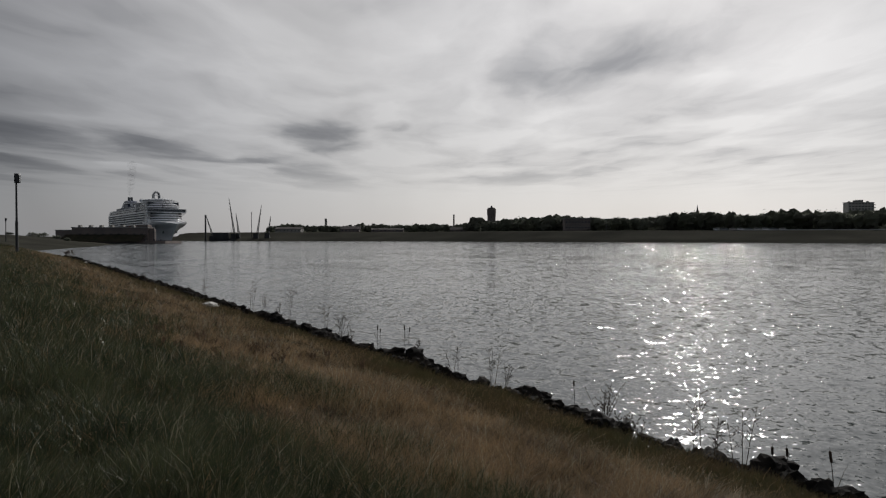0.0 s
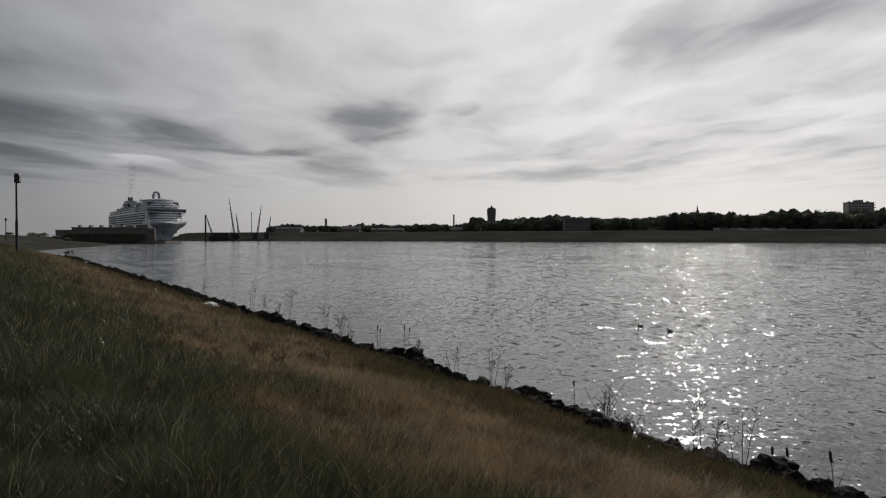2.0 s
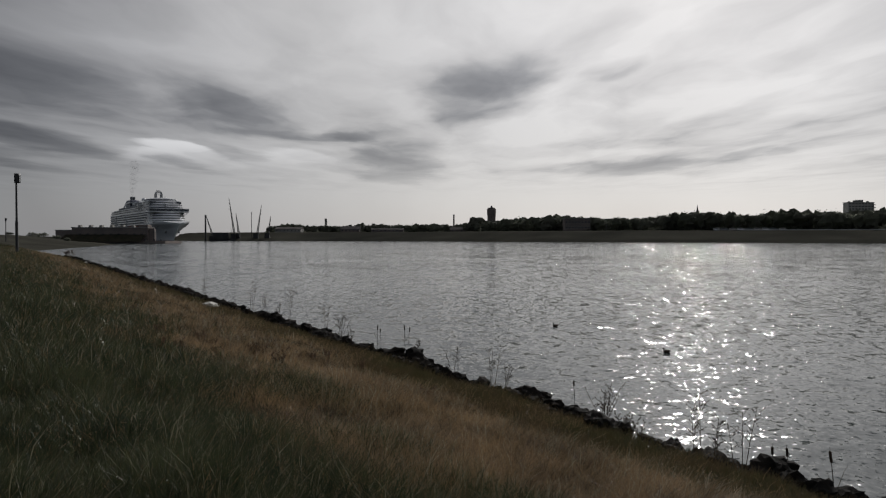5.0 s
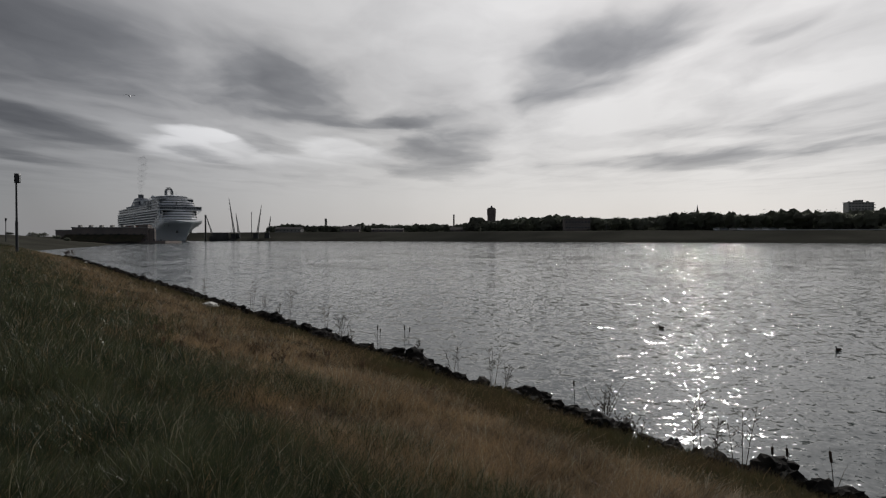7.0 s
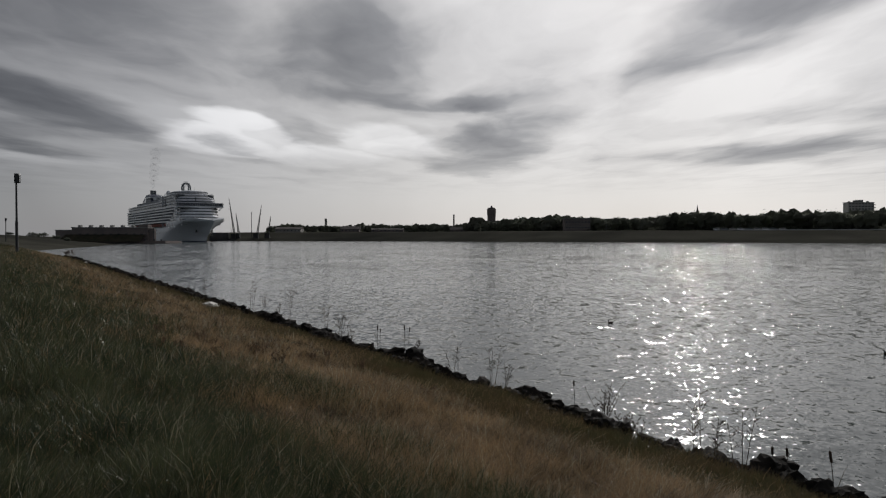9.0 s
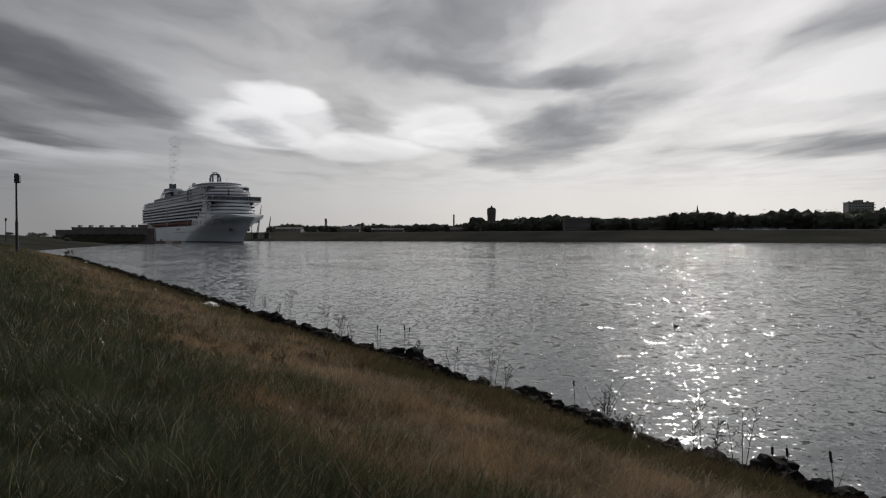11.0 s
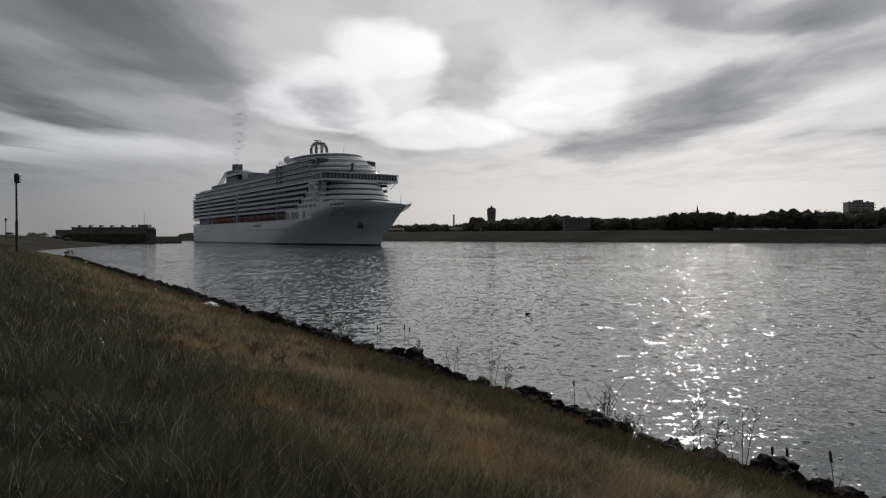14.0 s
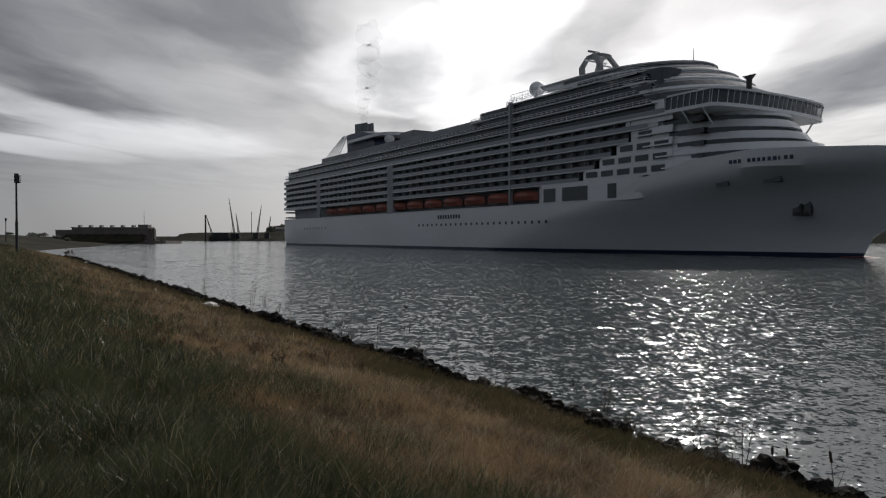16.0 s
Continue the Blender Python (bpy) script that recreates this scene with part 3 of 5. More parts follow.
    for s_ in (-1, 1):
        for x0, x1, x2 in ((60.6, 60.2, 62.2), (68.4, 67.6, 65.6)):
            legs.rings([[(x + dx, s_ * y + dy, z) for dx, dy in ((-0.75, -0.6), (0.75, -0.6), (0.75, 0.6), (-0.75, 0.6))] for x, y, z in ((x0, 3.2, 50), (x1, 3.3, 55.6), (x2, 2.6, 58.4), (64.0, 1.2, 59.6))])
    legs.box(61.6, 66.4, -2.9, 2.9, 58.1, 59.0)
    mast = part("radar_mast", legs, M_STEEL, ship, "grey open radar mast on raked legs")
    part("yard", Mesh().box(62.2, 62.8, -4.5, 4.5, 57.2, 57.6).box(66, 66.4, -3, 3, 55.2, 55.6), M_WHITE, mast)
    part("radar_scanner", Mesh().box(61.5, 62.1, -2.2, 2.2, 60.3, 60.8).tube((61.8, 0, 59.2), (61.8, 0, 60.4), 0.25), M_STEEL, mast)
    part("radar_scanner", Mesh().box(66.5, 67, -1.6, 1.6, 58.6, 59.0), M_STEEL, mast)
    part("antenna", Mesh().tube((98.2, 0, 48), (98.2, 0, 53.3), 0.14, 0.06, 6), M_DARK, ship)
    part("antenna", Mesh().tube((161, 0, 19), (161, 0, 23.4), 0.16, 0.06, 6), M_DARK, ship)
    for x, y, z, r in ((52.5, -14.5, 49.3, 2.4), (52.5, 14.5, 49.3, 2.4), (-62, -5, 48.6, 2.3), (-55, 4, 48.2, 1.6)):
        part("satellite_dome", Mesh().lathe(x, y, [(r * math.sin(a), z + r * math.cos(a)) for a in np.linspace(3.0, 0.05, 11)] , 16), M_WHITE, ship, smooth=True)
        part("dome_stand", Mesh().tube((x, y, 45), (x, y, z - r + 0.3), 0.9), M_WHITE, ship)
    part("deck_house", Mesh().box(-50, -38, -6, 6, 44.6, 49.6), M_STEEL, ship)
    # funnel with raked fins
    fun = part("funnel", Mesh().rings([[(x0 + a * l, b * w, z) for a, b in ((-1, -0.5), (-0.8, -1), (0.7, -1), (1, -0.5), (1, 0.5), (0.7, 1), (-0.8, 1), (-1, 0.5))]
               for x0, l, w, z in ((-84, 20, 8.5, 42), (-85, 20, 8, 48), (-90, 17, 7.2, 53), (-97, 10, 6.2, 55.5))]), M_NAVY, ship, "dark blue faired funnel casing")
    part("funnel_wing", Mesh().prism(plan(-100, -58, 12, 9.5), 50.2, 51.6), M_WHITE, fun)
    for k in range(6):
        for j in (-1.6, 1.6):
            part("exhaust_pipe", Mesh().tube((-104 + 2.4 * k, j, 54.5), (-104.6 + 2.4 * k, j, 61.2 - 0.15 * k), 0.75, 0.7, 8), M_STEEL, fun)
    for k in range(6):
        for s in (-1, 1):
            part("fin", Mesh().tube((-140 + 4.4 * k, s * 7, 42.5), (-112 + 1.2 * k, s * 5.5, 55.6), 0.26, 0.22, 5), M_WHITE, fun)
    # boats, portholes, anchors, the lettering as bars
    for s in (-1, 1):
        for x in np.linspace(-100, 50, 12):
            lifeboat(ship, float(x), s)
    ports = Mesh()
    for s in (-1, 1):
        for x in list(np.arange(-12, 62, 3.2)) + list(np.arange(-132, -100, 4)):
            ports.box(x, x + 0.9, s * HB - 0.05, s * HB + 0.05, 8.3, 9.2)
    part("porthole", ports, M_CABIN, ship, kind="stuff")
    for s in (-1, 1):
        for k, w in enumerate((1.2, 1.2, 1.0, 0, 1.1, 1.1, 1.0, 1.0, 1.1, 1.2, 0.5, 1.1, 1.1)):
            if w:
                x = 122.5 + 1.08 * k
                y = hull_half(x + 0.3, 20.5) + 0.02
                part("lettering_bar", Mesh().box(x, x + 0.6 * w, s * y - 0.1, s * y + 0.1, 20.1, 20.9), M_NAVY, ship)
        for k in range(9):
            part("lettering_bar", Mesh().box(2 + 1.7 * k, 3.1 + 1.7 * k, s * HB - 0.04, s * HB + 0.04, 10.8, 12.2), M_NAVY, ship)
    for s in (-1, 1):
        x, z = 132, 10.5
        y = hull_half(x, z)
        part("anchor_pocket", Mesh().box(x - 2, x + 2, s * y - 0.5, s * y + 0.5, z - 1.6, z + 2.2), M_CABIN, ship)
        part("anchor", Mesh().box(x - 0.3, x + 0.3, s * (y + 0.5) - 0.3, s * (y + 0.5) + 0.3, z - 1.2, z + 2).box(x - 1.4, x + 1.4, s * (y + 0.5) - 0.35, s * (y + 0.5) + 0.35, z - 1.6, z - 0.9), M_DARK, ship)
        for x0, x1, zm in ((128, 132, 16.5), (118, 121, 16.2)):
            ym = hull_half((x0 + x1) / 2, zm)
            part("mooring_port", Mesh().box(x0, x1, s * ym - 0.25, s * ym + 0.25, zm - 0.6, zm + 0.5), M_CABIN, ship)
    part("bow_bulwark_rail", Mesh().tube((140, -13.5, 22.2), (164.5, -1.5, 19.6), 0.12).tube((140, 13.5, 22.2), (164.5, 1.5, 19.6), 0.12), M_WHITE, ship)
    part("bulbous_bow", Mesh().rings([[(x, r * math.cos(t), -1.2 + r * math.sin(t)) for t in np.linspace(0, 5.6, 9)] for x, r in ((136, 1.6), (142, 1.5), (146, 1.1), (148, 0.3))]), M_RED, ship)
    return ship


SHIP = cruise_ship()


# ---------------- far shore and harbour ----------------
def leaf_cloud(m, rng, cx, cy, cz, rx, ry, rz, count, size):
    """Clumps of foliage: small crossed leaf sprays spread through an uneven crown."""
    lobes = [(rng.uniform(-0.5, 0.5), rng.uniform(-0.5, 0.5), rng.uniform(-0.35, 0.5), rng.uniform(0.4, 0.75)) for _ in range(6)]
    for _ in range(count):
        lx, ly, lz, lr = lobes[rng.randrange(6)]
        d = Vector((rng.gauss(0, 1), rng.gauss(0, 1), rng.gauss(0, 1))).normalized() * (lr * rng.uniform(0.45, 1.0))
        c = Vector((cx + rx * (lx + d.x), cy + ry * (ly + d.y), cz + rz * (lz + d.z)))
        a, b = Vector((rng.gauss(0, 1), rng.gauss(0, 1), rng.gauss(0, 1))).normalized(), Vector((rng.gauss(0, 1), rng.gauss(0, 1), rng.gauss(0, 1))).normalized()
        s = size * rng.uniform(0.6, 1.3)
        m.poly([c - a * s, c + b * s * 0.6, c + a * s, c - b * s * 0.7])


def ground_z(x, y):
    return float(land(x, y))


def lumpy_crown(m, rng, cx, cy, cz, rx, ry, rz):
    """The dense heart of a crown: an uneven closed form that the leaf sprays grow from."""
    o = Vector((rng.uniform(0, 90), rng.uniform(0, 90), 0))
    rings = []
    for i in range(8):
        lat = -1.5 + 3.0 * i / 7
        ring = []
        for j in range(12):
            d = Vector((math.cos(lat) * math.cos(j * 0.5236), math.cos(lat) * math.sin(j * 0.5236), math.sin(lat)))
            q = 0.86 + 0.55 * noise.noise(d * 1.6 + o)
            ring.append((cx + rx * q * d.x, cy + ry * q * d.y, cz + rz * q * d.z))
        rings.append(ring)
    m.rings(rings)


def far_wood():
    rng = random.Random(4)
    m = Mesh()
    # tree tops along the skyline: bearing (x over y) and height over distance
    tan_x = [-0.25, -0.23, -0.15, -0.117, -0.07, 0.0, 0.04, 0.10, 0.12, 0.175, 0.205, 0.215, 0.227, 0.265, 0.297, 0.334, 0.362, 0.41, 0.45, 0.476, 0.5, 0.58, 0.64, 0.8]
    top = [0.013, 0.016, 0.013, 0.0175, 0.015, 0.016, 0.018, 0.024, 0.0265, 0.0285, 0.026, 0.027, 0.0235, 0.0245, 0.026, 0.0335, 0.0345, 0.032, 0.0285, 0.0345, 0.0355, 0.0355, 0.038, 0.040]
    for _ in range(820):
        t = rng.uniform(-0.25, 0.78)
        y = float(curve(t, [-0.25, -0.05, 0.15, 0.4, 0.8], [960, 900, 760, 640, 520])) + rng.uniform(-15, 130)
        x = t * y
        base = ground_z(x, y)
        peak = EYE + (0.0035 + float(curve(t, tan_x, top))) * y * rng.uniform(0.82, 1.02)
        h = max(3.5, peak - base)
        r = min(7.5, h * 0.45) * rng.uniform(0.7, 1.2)
        lumpy_crown(m, rng, x, y, base + h * 0.48, r * 1.15, r, h * 0.5)
        leaf_cloud(m, rng, x, y, base + h * 0.5, r, r, h * 0.52, 200, 0.10 * r)
        leaf_cloud(m, rng, x + rng.uniform(-6, 6), y - 4, base + 1.6, 7, 3, 2.6, 60, 0.9)
        m.tube((x, y, base), (x, y, base + h * 0.4), 0.35, 0.2, 4)
    ob = part("far_wood", m, M_LEAF, kind="stuff")
    return tagged(ob, "dark belt of distant trees along the far bank", "trees", kind="stuff")


far_wood()


def tree(x, y, h, seed):
    rng = random.Random(seed)
    z = ground_z(x, y)
    t = thing("tree", "dark leafy broadleaf tree on the far bank", "tree", pose(x, y, z), "trees by the water tower")
    trunk = Mesh().tube((0, 0, -0.3), (0.2, 0, h * 0.45), 0.5, 0.3, 8)
    for k in range(5):
        a = k * 1.3 + rng.random()
        trunk.tube((0.2, 0, h * 0.4), (math.cos(a) * h * 0.25, math.sin(a) * h * 0.25, h * (0.6 + 0.06 * k)), 0.22, 0.07, 5)
    part("trunk", trunk, M_BARK, t)
    crown = Mesh()
    lumpy_crown(crown, rng, 0, 0, h * 0.6, h * 0.4, h * 0.38, h * 0.4)
    leaf_cloud(crown, rng, 0, 0, h * 0.62, h * 0.38, h * 0.38, h * 0.4, 420, 0.6)
    part("crown", crown, M_LEAF, t)


for k, (x, y, h) in enumerate(((40, 840, 21), (46, 852, 18), (53, 846, 15), (36, 850, 16), (172, 690, 13), (180, 700, 14), (190, 690, 13))):
    tree(x, y, h, 20 + k)


def windows_on(parent, x0, x1, y, z0, z1, cols, rows, w, h):
    for r in range(rows):
        for c in range(cols):
            cx = x0 + (x1 - x0) * (c + 0.5) / cols
            cz = z0 + (z1 - z0) * (r + 0.5) / rows
            win = part("window", Mesh().box(cx - w / 2 - 0.15, cx + w / 2 + 0.15, y - 0.12, y + 0.05, cz - h / 2 - 0.15, cz + h / 2 + 0.15), M_CONC, parent)
            part("pane", Mesh().box(cx - w / 2, cx + w / 2, y - 0.16, y + 0.05, cz - h / 2, cz + h / 2), M_PANE, win)


def gabled(name, label, x, y, w, d, h, ridge, wall=None, cols=5, rows=1):
    z = ground_z(x, y)
    b = thing(name, label, "building", pose(x, y, z))
    part("wall", Mesh().box(-w / 2, w / 2, -d / 2, d / 2, -1, h), wall or M_BRICK, b)
    part("roof", Mesh().rings([[(s * (w / 2 + 0.5), -d / 2 - 0.6, h), (s * (w / 2 + 0.5), 0, h + ridge), (s * (w / 2 + 0.5), d / 2 + 0.6, h)] for s in (-1, 1)]), M_ROOF, b)
    windows_on(b, -w / 2, w / 2, -d / 2, 1, h - 0.4, cols, rows, 1.6, 1.4)


gabled("warehouse", "long grey harbour shed with a low pitched roof", -205, 930, 34, 20, 4.5, 2.5, M_CONC, 7)
gabled("warehouse", "harbour shed with a low roof beside the trees", -120, 905, 24, 18, 4.5, 3.5, M_BRICK, 5)
gabled("warehouse", "low long shed behind the far dike", -70, 880, 40, 16, 3, 1.8, M_BRICK, 8)
gabled("house", "brick house with dark roof among the far trees", 20, 860, 22, 12, 4.5, 3, M_BRICK, 4)
gabled("house", "brick house with dark roof on the dune", 372, 745, 16, 11, 15, 4, M_BRICK, 3, 2)
gabled("house", "pale house with dark roof among the trees", 420, 750, 22, 11, 17, 3.5, M_PALE, 4, 2)
gabled("house", "brick house on the skyline behind trees", 455, 770, 18, 11, 18, 4, M_BRICK, 3, 2)


def flat_hall(x, y, w, d, h):
    z = ground_z(x, y)
    b = thing("flat_roofed_hall", "dark flat-roofed hall between distant trees", "building", pose(x, y, z))
    part("wall", Mesh().box(-w / 2, w / 2, -d / 2, d / 2, -1, h), M_BRICK, b)
    part("roof_edge", Mesh().box(-w / 2 - 0.4, w / 2 + 0.4, -d / 2 - 0.4, d / 2 + 0.4, h, h + 0.7), M_CONC, b)
    windows_on(b, -w / 2, w / 2, -d / 2, 1, h - 0.5, 8, 2, 1.8, 1.5)


flat_hall(138, 720, 26, 14, 12.5)


def water_tower():
    x, y = 62, 890
    z = ground_z(x, y)
    t = thing("water_tower", "tall polygonal brick water tower with a pointed cap", "tower", pose(x, y, z))
    top = 43.0 - z
    part("shaft", Mesh().lathe(0, 0, [(5.5, -1), (5.3, top * 0.25), (5.2, top * 0.62), (5.4, top * 0.70)], 12), M_BRICK, t)
    part("tank", Mesh().lathe(0, 0, [(5.4, top * 0.70), (5.7, top * 0.73), (5.7, top * 0.92), (5.3, top * 0.93)], 12), M_BRICK, t)
    part("cap", Mesh().lathe(0, 0, [(5.5, top * 0.92), (3.4, top * 0.975), (1.3, top * 0.985), (1.1, top + 1.2), (0.2, top + 1.7)], 12), M_ROOF, t)
    for k in range(5):
        part("window", Mesh().box(-0.5, 0.5, -5.5, -5.0, 3 + k * 4.2, 4.6 + k * 4.2), M_PANE, t)


water_tower()


def chimney(x, y, top, r, mat, label):
    z = ground_z(x, y)
    c = thing("factory_chimney", label, "chimney", pose(x, y, z))
    h = top - z
    part("stack", Mesh().lathe(0, 0, [(r * 1.15, -1), (r * 0.9, h), (r * 0.7, h)], 14), mat, c)
    part("rim", Mesh().lathe(0, 0, [(r * 0.95, h - 1.6), (r * 1.05, h - 1.2), (r * 1.05, h), (r * 0.7, h + 0.1)], 14), M_CONC, c)


# the farther stack is pale concrete to stand in for haze on it
chimney(-185, 1100, 33.8, 2.0, M_CONC, "stout chimney behind the sheds, pale concrete in place of haze")
chimney(14, 900, 33.6, 1.0, M_BRICK, "slim brick factory chimney on the skyline")


def church():
    x, y = 347, 950
    z = ground_z(x, y)
    c = thing("church", "brick church tower with a slender pointed spire", "church", pose(x, y, z))
    part("tower", Mesh().box(-2.6, 2.6, -2.6, 2.6, -1, 37 - z), M_BRICK, c)
    part("spire", Mesh().lathe(0, 0, [(2.7, 37 - z), (1.1, 42 - z), (0.1, 48.5 - z)], 8), M_ROOF, c)
    part("nave", Mesh().box(3, 22, -5, 5, -1, 28 - z), M_BRICK, c)
    part("nave_roof", Mesh().rings([[(s, -5.5, 28 - z), (s, 0, 33 - z), (s, 5.5, 28 - z)] for s in (2.8, 22.4)]), M_ROOF, c)


church()


def apartment_block():
    x0, x1, y, top = 521, 554, 895, 49.0
    z = ground_z(537, y)
    b = thing("apartment_block", "pale multi-storey apartment block with roof housings", "building", pose((x0 + x1) / 2, y, z))
    w, h = (x1 - x0) / 2, top - z
    part("wall", Mesh().box(-w, w, 0, 12, -1, h), M_PALE, b)
    storeys = 11
    for k in range(storeys):
        zf = 1 + (h - 1) * k / storeys
        bal = part("balcony", Mesh().box(-w - 1.2, w + 1.2, -1.3, 0.05, zf, zf + 0.9), M_PALE, b)
        part("balcony_slab", Mesh().box(-w - 1.3, w + 1.3, -1.5, 0.04, zf - 0.25, zf + 0.004), M_CONC, bal)
        for c in range(8):
            cx = -w + 2 * w * (c + 0.5) / 8
            part("window", Mesh().box(cx - 1.3, cx + 1.3, -0.08, 0.06, zf + 0.95, zf + 2.5), M_PANE, b)
    part("roof_edge", Mesh().box(-w - 0.5, w + 0.5, -0.6, 12.5, h, h + 0.5), M_CONC, b)
    for cx, cw, ch in ((-6, 1.2, 2.8), (-1.5, 2.4, 3.4), (3, 1.2, 3.6), (11, 0.6, 2.0), (-13, 0.5, 1.8)):
        part("roof_housing", Mesh().box(cx - cw, cx + cw, 3, 7, h + 0.5, h + ch), M_CONC, b)


apartment_block()


def street_lamp(x, y, h):
    z = ground_z(x, y)
    t = thing("street_lamp", "tall thin road lamp with curved arm", "lamp", pose(x, y, z), "lamps on the far road")
    part("post", Mesh().tube((0, 0, -0.3), (0, 0, h - 1), 0.16, 0.1, 6).tube((0, 0, h - 1), (-0.7, 0, h - 0.2), 0.09, 0.08, 6).tube((-0.7, 0, h - 0.2), (-2.0, 0, h), 0.08, 0.07, 6), M_STEEL, t)
    part("lantern", Mesh().box(-2.9, -1.9, -0.2, 0.2, h - 0.12, h + 0.12), M_STEEL, t)


for x, y, h in ((297, 640, 19.5), (440, 690, 17), (504, 650, 21), (575, 700, 24), (150, 640, 12)):
    street_lamp(x, y, h)


def guard_rail():
    t = thing("guard_rail", "pale metal guard rail along the far road", "guard rail", pose(0, 0, 0))
    pts = [(245 + 24 * k, float(curve(245 + 24 * k, FAR_X, FAR_Y)) + 62) for k in range(10)]
    for a, b in zip(pts, pts[1:]):
        za, zb = ground_z(*a), ground_z(*b)
        part("rail", Mesh().tube((*a, za + 0.8), (*b, zb + 0.8), 0.22, n=4), M_WHITE, t)
        part("post", Mesh().tube((*a, za - 0.3), (*a, za + 0.9), 0.12, n=4), M_STEEL, t)


guard_rail()


def van(x, y, mat, label, length=5.5):
    z = ground_z(x, y)
    v = thing("parked_van", label, "van", pose(x, y, z, 0, 0, -25), "vehicles on the far road")
    L = length / 2
    part("body", Mesh().rings([[(px, s, pz) for px, pz in ((-L, 0.5), (-L, 2.3), (L * 0.45, 2.35), (L * 0.72, 1.5), (L, 1.3), (L, 0.5))] for s in (-1, 1)]), mat, v)
    part("window", Mesh().box(-L * 0.7, L * 0.4, -1.03, 1.03, 1.5, 2.05), M_PANE, v)
    for px in (-L * 0.6, L * 0.6):
        for s in (-1, 1):
            part("wheel", Mesh().tube((px, s * 0.8, 0.36), (px, s * 1.05, 0.36), 0.36, n=12), M_DARK, v)


for k in range(9):
    x = 236 + 5.6 * k
    van(x, 600 - 0.55 * (x - 236), (M_WHITE, M_STEEL, M_PALE)[k % 3], ("white van parked on the far dike road", "grey van parked on the far dike road", "pale van parked on the far dike road")[k % 3])


# ---- fort island and quay ----
def fort():
    f = thing("harbour_fort", "long dark masonry fort with flat roof and small vents", "fort", pose(0, 485, 1.2))
    part("main_wall", Mesh().rings([[(-257.5, -2, z), (-205, -2, z), (-205, 8, z), (-257.5, 8, z)] for z in (-2, 9.9)]), M_BRICK, f)
    part("annex", Mesh().box(-270, -257.5, 0, 8, -2, 8.0), M_BRICK, f)
    part("cornice", Mesh().box(-257.9, -204.6, -2.4, 8.4, 9.5, 10.1), M_CONC, f)
    part("annex_edge", Mesh().box(-270.3, -257.92, -0.3, 8.3, 7.8, 8.3), M_CONC, f)
    for x in (-255, -247.5, -240, -232.5, -225, -217.5):
        part("roof_vent", Mesh().box(x - 0.9, x + 0.9, 3, 6, 10.1, 11.6), M_CONC, f)
    part("lookout", Mesh().box(-213, -206, 1, 7, 10.1, 11.9), M_BRICK, f)
    part("flagpole", Mesh().tube((-209, 2, 11.9), (-209, 2, 21.8), 0.16, 0.08, 6), M_STEEL, f)
    for k in range(9):
        x = -252 + 5.4 * k
        part("embrasure", Mesh().box(x - 0.8, x + 0.8, -2.15, -1.9, 4.2, 5.6), M_DARK, f)
    part("side_house", Mesh().box(-204.9, -201.5, 0, 4, -2, 8.8), M_BRICK, f)
    part("slope", Mesh().rings([[(-262, -12, 0.2), (-262, -2.1, 5.0)], [(-206, -12, 0.2), (-206, -2.1, 5.0)]], cap=False, loop=False), M_SOIL, f)


fort()


def fort_quay():
    q = thing("quay", "low dark stone quay with mooring posts", "quay", pose(0, 476, 0), kind="structure")
    part("quay_wall", Mesh().box(-275, -190, 0, 30, -2, 1.7), M_BRICK, q)
    for x in (-245, -225, -212, -204, -197.5, -193):
        part("bollard", Mesh().tube((x, 0.6, 1.6), (x, 0.6, 3.0), 0.45, 0.5, 8), M_DARK, q)
    part("beacon_post", Mesh().tube((-198.5, 2, 1.6), (-198.5, 2, 9.8), 0.35, 0.25, 8).box(-199.3, -197.7, 1.2, 2.8, 7.6, 8.2).box(-199.0, -198.0, 1.5, 2.5, 9.8, 10.8), M_DARK, q)


fort_quay()


def crane(x, y, boom_dx, boom_top, label, base=6.0):
    z = ground_z(x, y)
    c = thing("harbour_crane", label, "crane", pose(x, y, z), "cranes on the far quay")
    part("undercarriage", Mesh().box(-3, 3, -2.2, 2.2, 0, 1.4), M_DARK, c)
    part("cab", Mesh().box(-2.8, 2.4, -1.6, 1.6, 1.4, base), M_DARK, c)
    boom = Mesh()
    h = boom_top - z
    a = [Vector((1.5 + dx, dy, base - 2)) for dx, dy in ((-0.9, -0.9), (0.9, -0.9), (0.9, 0.9), (-0.9, 0.9))]
    tip = Vector((boom_dx, 0, h))
    for k in range(4):
        boom.tube(a[k], tip, 0.32, 0.22, 4)
    for i in range(10):
        t0, t1 = i / 10, (i + 1) / 10
        for k in range(4):
            boom.tube(a[k].lerp(tip, t0), a[(k + 1) % 4].lerp(tip, t1), 0.12, n=3)
    part("lattice_boom", boom, M_DARK, c)
    part("hook_cable", Mesh().tube(tip, tip - Vector((0, 0, (h - base) * 0.35)), 0.09, n=3), M_DARK, c)


crane(-247, 820, -5, 51, "dark lattice crane with a tall raised boom")
crane(-243, 824, -2, 33, "smaller dark lattice crane beside the tall one")
crane(-219, 815, 6.5, 42, "dark lattice crane with a leaning boom")
crane(-205, 812, 4, 29, "small dark crane with a short boom")
crane(-272, 820, -7, 30, "dark crane with a drooping boom beside the pile")


